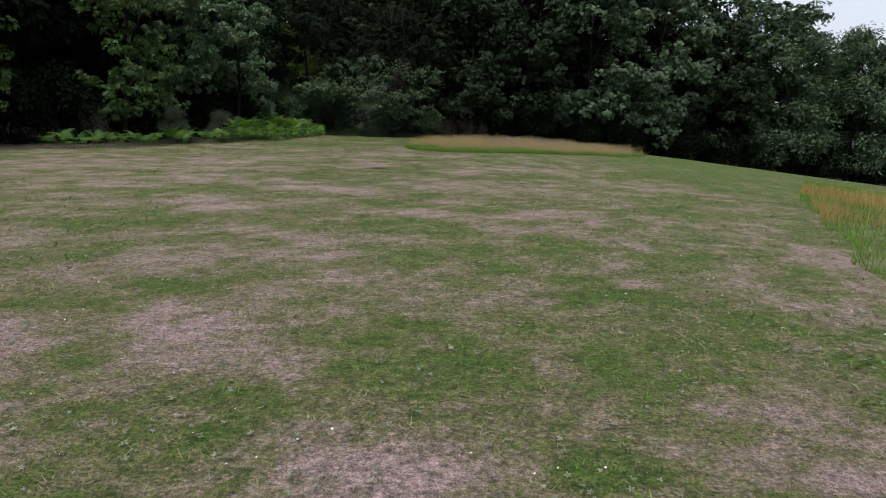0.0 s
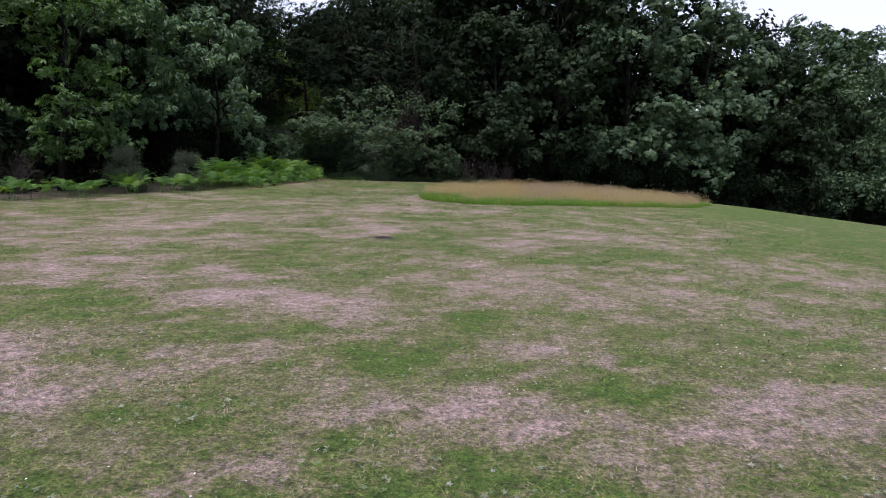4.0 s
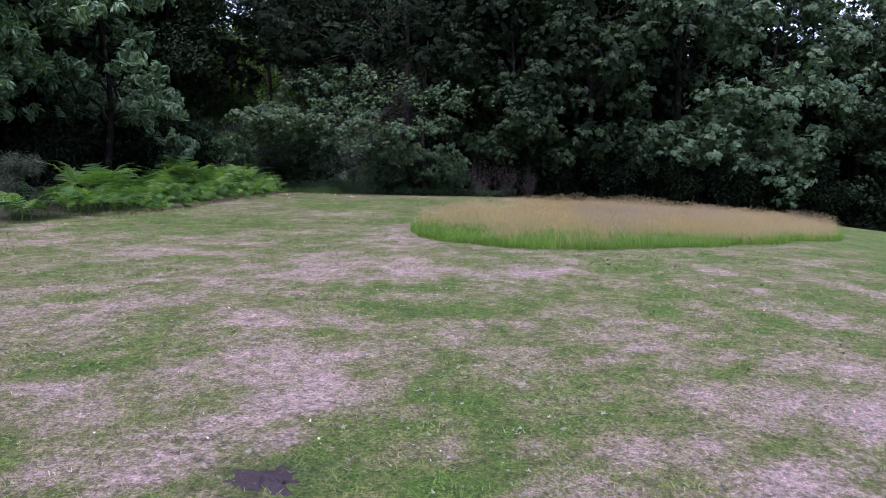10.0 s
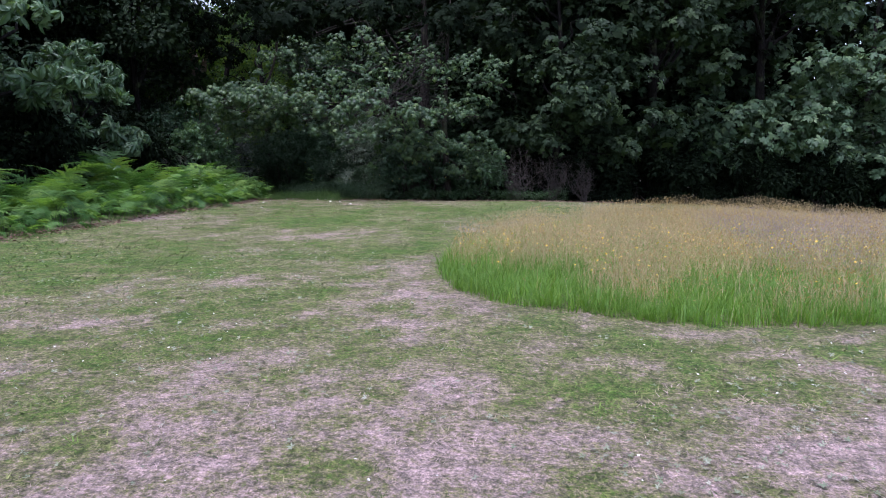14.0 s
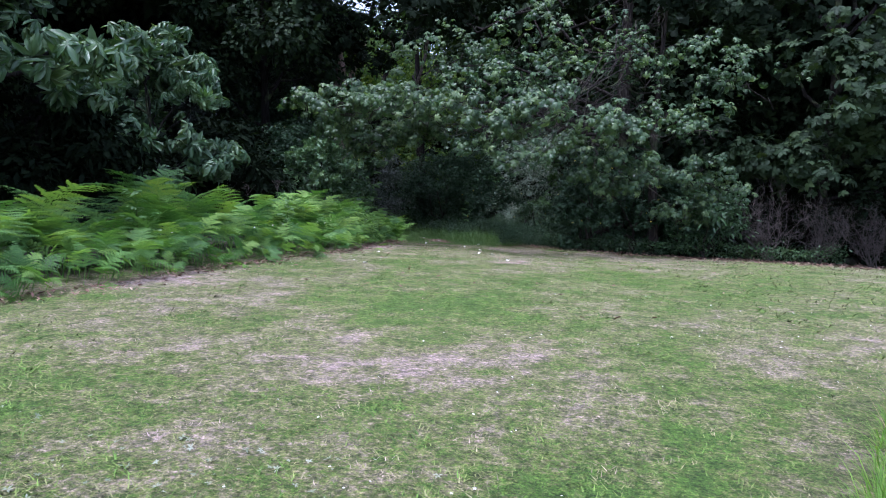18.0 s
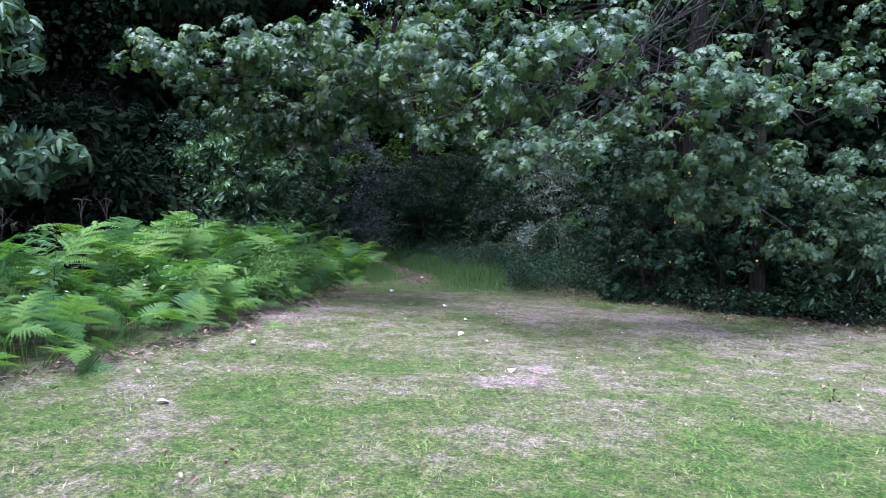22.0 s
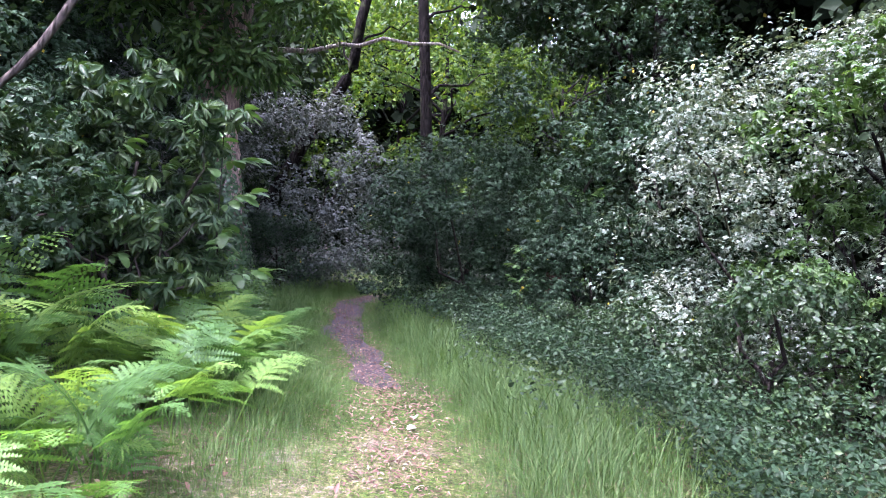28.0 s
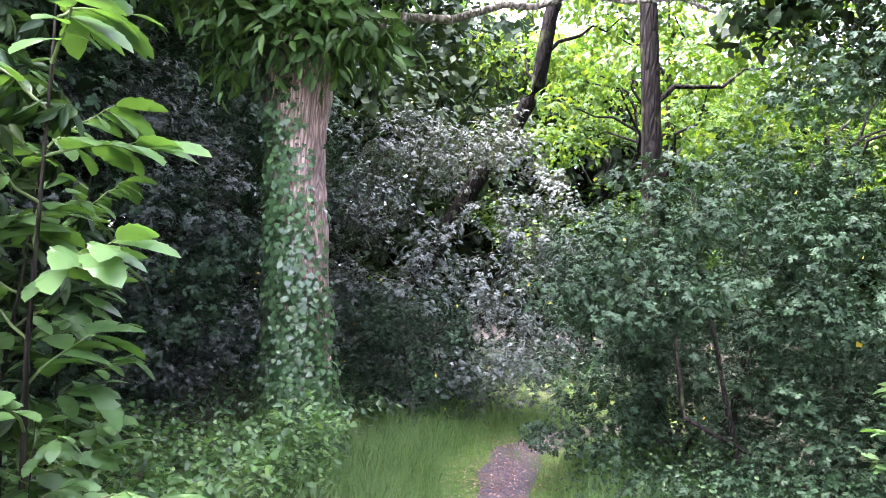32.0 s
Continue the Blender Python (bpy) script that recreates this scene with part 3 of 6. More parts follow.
def sprays(centres, radius, count, template, size, g, face=(0, 0, 0.5), outward=None, flat=0.5, hang=0.35):
    """Leaves in sprays round the centres: each spray is a shallow, drooping fan that looks outward."""
    n = len(centres)
    c = np.repeat(centres, count, 0)
    out = np.repeat(outward if outward is not None else g.normal(size=(n, 3)), count, 0)
    off = g.normal(size=(n * count, 3)) * radius * 0.55
    along = (off * unit(out)).sum(1, keepdims=True) * unit(out)
    off = off - (1 - flat) * along
    P = c + off
    N = unit(out) * 0.8 + np.array(face) + g.normal(size=P.shape) * 0.36
    T = off + unit(out) * 0.3 * radius + np.array([0, 0, -hang * radius]) + g.normal(size=P.shape) * 0.3 * radius
    return leaves(template, P, N, T, size * g.uniform(0.65, 1.25, len(P)))


def lobes(H, R, low, g, n, belly=0.4, small=0.24, large=0.46):
    """Centres and radii of the crown's boughs inside a rounded, uneven envelope."""
    z = low + (H - low) * g.uniform(0, 1, n) ** 0.9
    u = (z - low) / (H - low)
    env = R * np.where(u < belly, 0.72 + 0.28 * np.sin(np.pi / 2 * u / belly), np.sqrt(np.clip(1 - ((u - belly) / (1.02 - belly)) ** 2, 0, 1)))
    a = g.uniform(0, 2 * np.pi, n)
    rad = env * g.uniform(0.55, 1.0, n)
    c = np.stack([rad * np.cos(a), rad * np.sin(a), z], 1)
    return c, R * g.uniform(small, large, n)


def crown(c, r, per, count, template, size, g, squash=0.75, under=-0.35, fill=0, inner_size=None, tight=1.0):
    """Leaves on the outer shells of the boughs, and shaded leaf masses inside them."""
    n = len(c)
    d = unit(g.normal(size=(n * per, 3)))
    d[:, 2] = np.where(d[:, 2] < under, -d[:, 2] * 0.6, d[:, 2])
    rr = np.repeat(r, per)[:, None] * g.uniform(0.72, 1.12, (n * per, 1))
    centres = np.repeat(c, per, 0) + d * rr * np.array([1, 1, squash])
    outer = sprays(centres, tight * 0.34 * size / 0.15 * 0.75, count, template, size, g, outward=d, face=(0, 0, 0.35))
    if not fill:
        return outer
    d = unit(g.normal(size=(n * fill, 3)))
    P = np.repeat(c, fill, 0) + d * np.repeat(r, fill)[:, None] * g.uniform(0.1, 0.72, (n * fill, 1)) * np.array([1, 1, squash])
    sizes = g.uniform(0.7, 1.4, len(P)) * inner_size if inner_size else np.repeat(r, fill) * g.uniform(0.3, 0.55, len(P))
    return joined([outer, leaves(template if inner_size else L_CARD, P, g.normal(size=P.shape), g.normal(size=P.shape), sizes)])


R_FAR = rosette(L_KITE, 6, 0.35, 1)
R_OAK = rosette(L_OAK, 6, 0.4, 2)
R_OAKLET = rosette(L_OAKLET, 6, 0.4, 3)
R_LONG = rosette(L_LONG, 7, 0.75, 4)
R_LANCE = rosette(L_LANCE, 6, 0.5, 5)
R_HOLLY = rosette(L_KITE, 5, 0.25, 6)


def boughs(c, r, sub, per, template, size, g, squash=0.75, fill=0, low=-0.45, face=(0, 0, 0.55), spread=(0.28, 0.5)):
    """Leaf rosettes on the clumps that make up each bough, lightest on their upper sides, with shaded leaves inside the bough."""
    n = len(c)
    d1 = unit(g.normal(size=(n * sub, 3)))
    d1[:, 2] = np.where(d1[:, 2] < low, -0.5 * d1[:, 2], d1[:, 2])
    rr = np.repeat(r, sub)[:, None]
    sc = np.repeat(c, sub, 0) + d1 * rr * g.uniform(0.6, 1.0, (n * sub, 1)) * np.array([1, 1, squash])
    sr = rr * g.uniform(*spread, (n * sub, 1))
    d2 = unit(g.normal(size=(n * sub * per, 3)) + 0.9 * np.repeat(d1, per, 0) + np.array([0, 0, 0.45]))
    P = np.repeat(sc, per, 0) + d2 * np.repeat(sr, per, 0) * g.uniform(0.5, 1.12, (len(d2), 1)) * np.array([1, 1, 0.75])
    N = 0.65 * d2 + np.array(face) + g.normal(size=P.shape) * 0.3
    outer = leaves(template, P, N, g.normal(size=P.shape), size * g.uniform(0.7, 1.25, len(P)))
    if not fill:
        return outer
    d = unit(g.normal(size=(n * fill, 3)))
    P = np.repeat(c, fill, 0) + d * np.repeat(r, fill)[:, None] * g.uniform(0.1, 0.6, (n * fill, 1)) * np.array([1, 1, squash])
    return joined([outer, leaves(template, P, g.normal(size=P.shape), g.normal(size=P.shape), 1.25 * size * g.uniform(0.7, 1.3, len(P)))])


# ---------------------------------------------------------------- ground
gx = np.concatenate([[-3000, -900, -300, -120, -60, -40, -30, -24, -20], np.arange(-18, 24.01, 0.22), [26, 29, 33, 38, 45, 60, 90, 200, 600, 3000]])
gy = np.concatenate([[-3000, -900, -300, -120, -60, -30, -18, -11, -7], np.arange(-5, 56.01, 0.22), [58, 61, 65, 70, 80, 100, 160, 400, 1000, 3000]])
XX, YY = np.meshgrid(gx, gy)
ZZ = height(XX, YY)
nx, ny = len(gx), len(gy)
ii, jj = np.meshgrid(np.arange(nx - 1), np.arange(ny - 1))
quads = np.stack([jj * nx + ii, jj * nx + ii + 1, (jj + 1) * nx + ii + 1, (jj + 1) * nx + ii], -1).reshape(-1, 4)
ground = new("ground", np_mesh("ground", np.stack([XX, YY, ZZ], -1).reshape(-1, 3), quads, M_TURF, True,
                               {"dry": dryness(XX, YY).ravel(), "soil": soil(XX, YY).ravel()}))
tagged(ground, "patchy dry mown lawn with bleached and green areas", "ground", kind="structure")


def stuff(name, me, label, category):
    return tagged(new(name, me), label, category, kind="stuff")


# the bare scrape in the lawn: a ragged, slightly domed patch of dark crumbly earth
g = np.random.default_rng(20)
ring = np.linspace(0, 2 * np.pi, 48, endpoint=False)
V, F = [(-1.96, 18.45, float(height(-1.96, 18.45)) + 0.035)], []
for k in range(1, 6):
    r = 0.027 * k * (1 + (0.10 + 0.09 * k) * (vnoise(ring * 2.4, ring * 0 + k * 0.4, 3) * 2 - 1))
    x, y = -1.96 + 1.3 * r * np.cos(ring), 18.45 + r * np.sin(ring)
    V += [(a, b, c) for a, b, c in zip(x, y, height(x, y) + (0.032 - 0.007 * k) + 0.008 * g.normal(size=48) * (k < 5))]
for k in range(5):
    for i in range(48):
        j = (i + 1) % 48
        F.append((0, 1 + i, 1 + j, 1 + j) if k == 0 else (1 + 48 * (k - 1) + i, 1 + 48 * k + i, 1 + 48 * k + j, 1 + 48 * (k - 1) + j))
tagged(new("bare_earth", np_mesh("bare_earth", np.array(V), [np.array([q[:3] for q in F[:48]]), np.array(F[48:])], M_SCRAPE)), "small scrape of dark purplish bare earth in the lawn", "ground", kind="structure")

# ---------------------------------------------------------------- mown grass
def walk_x(y):
    """x of the line walked over the lawn."""
    return np.interp(y, [0, 6, 12, 18, 24, 30, 33, 37.5, 40, 43], [-0.1, -0.7, -1.0, -1.3, -1.9, -2.9, -3.4, -4.8, -5.7, -7])


def mown(n, near, far, length, width, g):
    y = g.uniform(-0.5, 45, n)
    side = g.choice([-1, 1], n)
    x = walk_x(y) + side * (near + (far - near) * g.uniform(0, 1, n))
    keep = (x > fern_edge(y) + 0.1) & (y < wood_edge(x) - 0.1) & (meadow_in(x, y) > 0.02)
    x, y = x[keep], y[keep]
    s = soil(x, y)
    keep = g.uniform(0, 1, len(x)) > s
    x, y = x[keep], y[keep]
    n = len(x)
    d = np.clip(dryness(x, y) + 1.2 * (fbm(x * 4.5, y * 4.5, 131, 3) - 0.5), 0.02, 0.98)
    P = np.stack([x, y, height(x, y) - 0.004], 1)
    a = g.uniform(0, 2 * np.pi, n)
    T = np.stack([np.cos(a), np.sin(a), g.uniform(0.4, 2.2, n)], 1)
    N = np.stack([-np.sin(a) * 0.4 - np.cos(a), np.cos(a) * 0.4 - np.sin(a), np.full(n, 1.6)], 1)
    tuft = 0.6 + 0.7 * fbm(x * 6, y * 6, 91, 2)
    S = length * g.uniform(0.5, 1.3, n) * tuft * (1.15 - 0.45 * d)
    blade = (np.array([(-width / 2 / length, 0, 0), (width / 2 / length, 0, 0), (0, 1, -0.1)]), np.array([(0, 1, 2)]))
    V, F = leaves(blade, P, N, T, S)
    return np_mesh("lawn_grass", V, F, M_BLADE, False, {"dry": np.repeat(d, 3), "soil": np.zeros(3 * n), "tone": np.repeat(fbm(x * 8, y * 8, 141, 3), 3)})


stuff("lawn_grass", mown(460000, 0.0, 2.8, 0.040, 0.0058, np.random.default_rng(21)), "short mown grass blades, half green and half straw", "grass")
stuff("lawn_grass", mown(4500, 0.0, 3.2, 0.060, 0.0030, np.random.default_rng(24)), "long cut stalks and straw lying on the lawn", "grass")
stuff("lawn_grass", mown(150000, 2.6, 9.0, 0.060, 0.011, np.random.default_rng(22)), "short mown grass blades further out on the lawn", "grass")


def standing(n, inside, length, width, g, lean=0.35, curl=0.3):
    """Standing blades at plan points from inside(n): bent strips of two pieces."""
    x, y = inside(n, g)
    n = len(x)
    P = np.stack([x, y, height(x, y) - 0.01], 1)
    a = g.uniform(0, 2 * np.pi, n)
    l = g.uniform(0.1, 1, n) * lean
    T = np.stack([np.cos(a) * l, np.sin(a) * l, np.ones(n)], 1)
    N = np.stack([np.cos(a), np.sin(a), -l], 1) + g.normal(size=(n, 3)) * 0.2
    w = width / length
    blade = (np.array([(-w / 2, 0, 0), (w / 2, 0, 0), (-w * 0.4, 0.55, curl * 0.2), (w * 0.4, 0.55, curl * 0.2), (0, 1, curl)]), np.array([(0, 1, 3), (0, 3, 2), (2, 3, 4)]))
    return leaves(blade, P, N, T, length * g.uniform(0.55, 1.25, n)), P


def ripe(x, y):
    """Where the bed has gone to seed: the back and drifts inside it; the near rim stays green."""
    q = meadow_in(x, y) + 0.14 * (fbm(x * 1.6, y * 1.6, 79, 3) - 0.5)
    return smooth(0.42, 0.66, fbm(x * 0.9, y * 0.9, 77, 4) + 0.20 * smooth(-0.05, -0.45, q) * (0.4 + 0.9 * smooth(27.1, 29.7, y)) + 0.12 * smooth(27.3, 29.3, y) - 0.16 * smooth(-0.13, -0.01, q) * smooth(30.5, 28, y))


def in_meadow(margin, seedy=0.0):
    def pick(n, g):
        x, y = g.uniform(-3, 11, n * 5), g.uniform(26, 37, n * 5)
        q = meadow_in(x, y)
        keep = (q < margin) & (g.uniform(0, 1, len(x)) < (1 - seedy) * (0.3 + 0.7 * fbm(x * 1.7, y * 1.7, 78, 2)) + seedy * (0.04 + 0.96 * ripe(x, y)))
        return x[keep][:n], y[keep][:n]
    return pick


g = np.random.default_rng(31)
(V, F), P = standing(80000, in_meadow(0.0), 0.19, 0.006, g, 0.6, 0.5)
stuff("meadow_grass", np_mesh("meadow_grass", V, F, M_TALL), "dense green base of an unmown bed of long grass", "grass")


def tufts(n, each, length, width, g):
    """Tussocks of fine blades that arch outwards, thickest where the bed comes near the walk."""
    x, y = in_meadow(-0.01)(n * 4, g)
    keep = g.uniform(0, 1, len(x)) < np.clip(1.15 - 0.09 * np.hypot(x + 1.6, y - 28), 0.06, 1)
    x, y = x[keep][:n], y[keep][:n]
    a = g.uniform(0, 2 * np.pi, len(x) * each)
    r = np.abs(g.normal(size=len(a))) * 0.05
    x, y = np.repeat(x, each) + r * np.cos(a), np.repeat(y, each) + r * np.sin(a)
    l = 0.15 + 8 * r * g.uniform(0.5, 1.2, len(a))
    P = np.stack([x, y, height(x, y) - 0.01], 1)
    T = np.stack([np.cos(a) * l, np.sin(a) * l, np.ones(len(a))], 1)
    N = np.stack([np.cos(a), np.sin(a), -l], 1) + g.normal(size=P.shape) * 0.15
    w = width / length
    blade = (np.array([(-w / 2, 0, 0), (w / 2, 0, 0), (-w * 0.4, 0.55, 0.08), (w * 0.4, 0.55, 0.08), (0, 1, 0.4)]), np.array([(0, 1, 3), (0, 3, 2), (2, 3, 4)]))
    return leaves(blade, P, N, T, length * g.uniform(0.6, 1.2, len(a)) * np.repeat(g.uniform(0.7, 1.15, len(a) // each), each))


V, F = tufts(3000, 50, 0.17, 0.003, np.random.default_rng(38))
stuff("meadow_grass", np_mesh("meadow_grass", V, F, M_TALL), "fresh green tussocks at the near rim of the long grass", "grass")
(V, F), P = standing(56000, in_meadow(-0.02, 1.0), 0.36, 0.0020, g, 0.5, 0.3)
stuff("meadow_straw", np_mesh("meadow_straw", V, F, M_STRAW), "thin straw-coloured stems of long grass in the unmown bed", "grass")
g = np.random.default_rng(32)
x, y = in_meadow(-0.03, 1.0)(130000, g)
hgt = g.uniform(0.16, 0.46, len(x)) * (0.45 + 0.9 * fbm(x * 1.3, y * 1.3, 12, 3))
P = np.stack([x, y, height(x, y) + hgt], 1)
heads = leaves(L_PLUME, P, unit(g.normal(size=P.shape) * [1, 1, 0.3]), np.array([0, 0, 0.8]) + g.normal(size=P.shape) * 0.55, 0.023 * g.uniform(0.5, 1.6, len(P)))
drift = vnoise(x * 0.5, y * 0.5, 8) + 0.3 * g.uniform(-1, 1, len(x))
kind = np.where((vnoise(x * 0.45 + 5, y * 0.45, 10) + 0.2 * g.uniform(-1, 1, len(x)) > 0.75) & (x > 1.5), 2, np.where(drift + 0.5 * smooth(28.6, 30.2, y) > 0.68, 0, 1))
for k, (mat, words) in enumerate(((M_STRAW, "pale feathery seed heads above the long grass"), (M_RUST, "golden brown seed heads above the long grass"), (M_LILAC, "greyish lilac seed heads in a drift of the long grass"))):
    stuff("seed_heads", np_mesh("seed_heads", heads[0], heads[1][np.repeat(kind == k, 2)], mat), words, "grass")



def daisies(points, size, mat, name, label, g, up=0.0):
    """Small flower heads: six-petalled discs, a little domed."""
    a = np.arange(12) * np.pi / 6
    r = np.where(np.arange(12) % 2, 0.5, 0.32)
    tv = np.concatenate([np.stack([r * np.cos(a), r * np.sin(a), np.where(np.arange(12) % 2, -0.08, 0)], 1), [[0, 0, 0.12]]])
    tf = np.array([(i, (i + 1) % 12, 12) for i in range(12)])
    P = points + np.array([0, 0, up])
    V, F = leaves((tv, tf), P, np.array([0, 0, 1.0]) + g.normal(size=P.shape) * 0.35, g.normal(size=P.shape), size * g.uniform(0.6, 1.2, len(P)))
    return stuff(name, np_mesh(name, V, F, mat), label, "flowers")


g = np.random.default_rng(33)
x, y = in_meadow(-0.04, 0.6)(1000, g)
daisies(np.stack([x, y, height(x, y) + g.uniform(0.22, 0.40, len(x))], 1), 0.024, M_YELLOW, "yellow_flowers", "small yellow hawkbit flowers among the long grass", g)
x, y = g.uniform(-1.7, 3.5, 260), 28.8 + g.normal(size=260) * 0.4
x, y = x[meadow_in(x, y) < -0.03], y[meadow_in(x, y) < -0.03]
daisies(np.stack([x, y, height(x, y) + g.uniform(0.26, 0.42, len(x))], 1), 0.021, M_YELLOW, "yellow_flowers", "drift of yellow hawkbit flowers at the bed's near end", g)
x, y = g.uniform(-9, 7, 4500), g.uniform(0, 41, 4500)
keep = (vnoise(x * 0.55, y * 0.55, 41) > 0.55) & (x > fern_edge(y) + 0.4) & (meadow_in(x, y) > 0.03)
daisies(np.stack([x, y, height(x, y) + 0.02], 1)[keep], 0.015, M_WHITE, "clover_flowers", "tiny white clover and daisy heads in the lawn", g)

g = np.random.default_rng(37)
x, y = g.uniform(-8, 4.5, 60000), g.uniform(0, 42, 60000)
keep = (fbm(x * 1.4, y * 1.4, 55, 3) + 0.25 * g.uniform(-1, 1, len(x)) > 0.56) & (np.abs(x - walk_x(y)) < 4.5) & (y < 30) & (x > fern_edge(y) + 0.2) & (meadow_in(x, y) > 0.05)
x, y = x[keep], y[keep]
P = np.stack([x, y, height(x, y) + 0.012], 1)
V, F = leaves(rosette(L_LANCE, 5, -0.25, 9), P, np.array([0, 0, 1.0]) + g.normal(size=P.shape) * 0.3, g.normal(size=P.shape), 0.016 * g.uniform(0.5, 1.5, len(P)))
stuff("lawn_weeds", np_mesh("lawn_weeds", V, F, M_WEED), "grey-green clover and hawkbit leaves flat in the lawn", "weeds")

# rough grass on the slope east of the start


def in_rough(n, g):
    y = g.uniform(3, 26, n)
    x = np.interp(y, [3, 5.2, 6.9, 8.8, 10.9, 16.9, 24.9, 26], [3.1, 3.7, 4.4, 5.2, 6.1, 8.7, 12.9, 13.4]) + g.uniform(0, 1, n) ** 1.4 * np.interp(y, [3, 20, 26], [4.5, 6, 2]) + 0.35 * (vnoise(y * 1.2, y * 0 + 3.3, 4) - 0.5)
    return x, y


g = np.random.default_rng(34)
(V, F), P = standing(24000, in_rough, 0.13, 0.009, g, 0.7)
stuff("rough_grass", np_mesh("rough_grass", V, F, M_TALL), "uncut green grass and weeds on the falling bank", "grass")
(V, F), P = standing(26000, lambda n, g: (lambda q: (q[0][(q[1] > 11) & (q[1] < 20) & (vnoise(q[0] * .6, q[1] * .6, 6) > .3)], q[1][(q[1] > 11) & (q[1] < 20) & (vnoise(q[0] * .6, q[1] * .6, 6) > .3)]))(in_rough(n, g)), 0.30, 0.005, g, 0.4, 0.2)
stuff("rough_grass", np_mesh("rough_grass", V, F, M_RUST), "reddish-brown flowering grass on the bank's edge", "grass")

# ---------------------------------------------------------------- path into the wood
PATH_LINE = [(-7.1, 43.6, 0.10), (-7.5, 44.6, 0.12), (-8.0, 45.7, 0.18), (-8.75, 46.65, 0.26), (-9.3, 47.6, 0.29), (-10.1, 48.9, 0.29), (-10.8, 50.2, 0.22), (-11.3, 51.4, 0.24), (-11.35, 52.4, 0.25), (-11.0, 53.6, 0.28), (-10.0, 54.8, 0.28)]
pl = np.array(PATH_LINE)
s = np.linspace(0, len(pl) - 1, 90)
cx, cy, cw = (np.interp(s, np.arange(len(pl)), pl[:, k]) for k in range(3))
tan = unit(np.stack([np.gradient(cx), np.gradient(cy)], 1))
nrm = np.stack([-tan[:, 1], tan[:, 0]], 1)
rows = []
for k, u in enumerate(np.linspace(-1, 1, 9)):
    wob = 1 + 0.75 * (fbm(s * 1.7 + 40 * (u > 0), s * 0 + 2.0, 9, 3) - 0.5) * 2
    wob = wob * np.where(s < 2.2, np.clip(1.9 * vnoise(s * 2.4, s * 0 + 0.3 * (u > 0), 15) - 0.45, 0.05, 1.1), 1)
    ex, ey = cx + nrm[:, 0] * cw * u * wob, cy + nrm[:, 1] * cw * u * wob
    rows.append(np.stack([ex, ey, height(ex, ey) + 0.012 - 0.02 * abs(u) ** 3], 1))
first = int(np.argmax(cy > 45.75))
V = np.stack(rows, 1)[first:].reshape(-1, 3)
i, j = np.meshgrid(np.arange(89 - first), np.arange(8), indexing="ij")
F = np.stack([i * 9 + j, (i + 1) * 9 + j, (i + 1) * 9 + j + 1, i * 9 + j + 1], -1).reshape(-1, 4)
tagged(new("path", np_mesh("path", V, F[:, ::-1], M_EARTH, True)), "narrow trodden purplish-brown earth path into the wood", "path", kind="structure")


def path_gap(x, y):
    """Distance from the path's middle line."""
    return np.sqrt(((x[:, None] - cx[None]) ** 2 + (y[:, None] - cy[None]) ** 2)).min(1)


def east_edge(y):
    """x of the path verge's east edge."""
    return np.interp(y, [44.63, 45.33, 46.63, 47.13, 48.04, 48.94, 50.92, 51.03], [-5.7, -6.3, -7.06, -7.55, -8.23, -8.25, -9.81, -9.71])


def in_verge(n, g):
    y = g.uniform(41.8, 53.5, n)
    x = np.interp(y, cy, cx) + g.normal(size=n) * np.interp(y, [42, 44, 48, 53], [1.0, 1.1, 1.1, 0.8])
    d = path_gap(x, y)
    keep = ((d > np.where(y < 45.9, 0.24, 0.17) + 0.14 * g.uniform(0, 1, len(d)) * (vnoise(x * 2.5, y * 2.5, 66) > 0.35)) | ((vnoise(x * 3.2, y * 3.2, 68) > 0.66) & (g.uniform(0, 1, len(d)) < 0.6))) & (x > fern_edge(y) - 0.5) & (y < wood_edge(x) + 1.0) & (x < east_edge(y) + 0.15 + 0.5 * vnoise(x * 2, y * 2, 64))
    return x[keep], y[keep]


g = np.random.default_rng(35)
x, y = in_verge(95000, g)
keep = g.uniform(0, 1, len(x)) < 0.25 + 0.75 * smooth(41.6, 44, y)
x, y = x[keep], y[keep]
d = path_gap(x, y)
tall = (0.35 + 0.65 * smooth(0.3, 0.9, d)) * (0.22 + 0.78 * smooth(42.2, 45.0, y)) * (0.6 + 0.8 * fbm(x * 2, y * 2, 23, 2))
P = np.stack([x, y, height(x, y) - 0.01], 1)
a = g.uniform(0, 2 * np.pi, len(x))
l = g.uniform(0.1, 0.8, len(x))
blade = (np.array([(-0.0065, 0, 0), (0.0065, 0, 0), (-0.005, 0.55, 0.1), (0.005, 0.55, 0.1), (0, 1, 0.42)]), np.array([(0, 1, 3), (0, 3, 2), (2, 3, 4)]))
V, F = leaves(blade, P, np.stack([np.cos(a), np.sin(a), -l], 1) + g.normal(size=P.shape) * 0.2, np.stack([np.cos(a) * l, np.sin(a) * l, np.ones(len(x))], 1), 0.36 * tall * g.uniform(0.6, 1.25, len(x)))
stuff("path_grass", np_mesh("path_grass", V, F, M_VERGE), "long soft green grass beside the woodland path", "grass")


def fallen(n, pick, size, g, name, label, mat=None):
    x, y = pick(n, g)
    P = np.stack([x, y, height(x, y) + 0.022], 1)
    V, F = leaves(L_LONG, P, np.array([0, 0, 1.0]) + g.normal(size=P.shape) * 0.35, g.normal(size=P.shape), size * g.uniform(0.5, 1.4, len(P)))
    return stuff(name, np_mesh(name, V, F, mat or M_LITTER), label, "leaf litter")


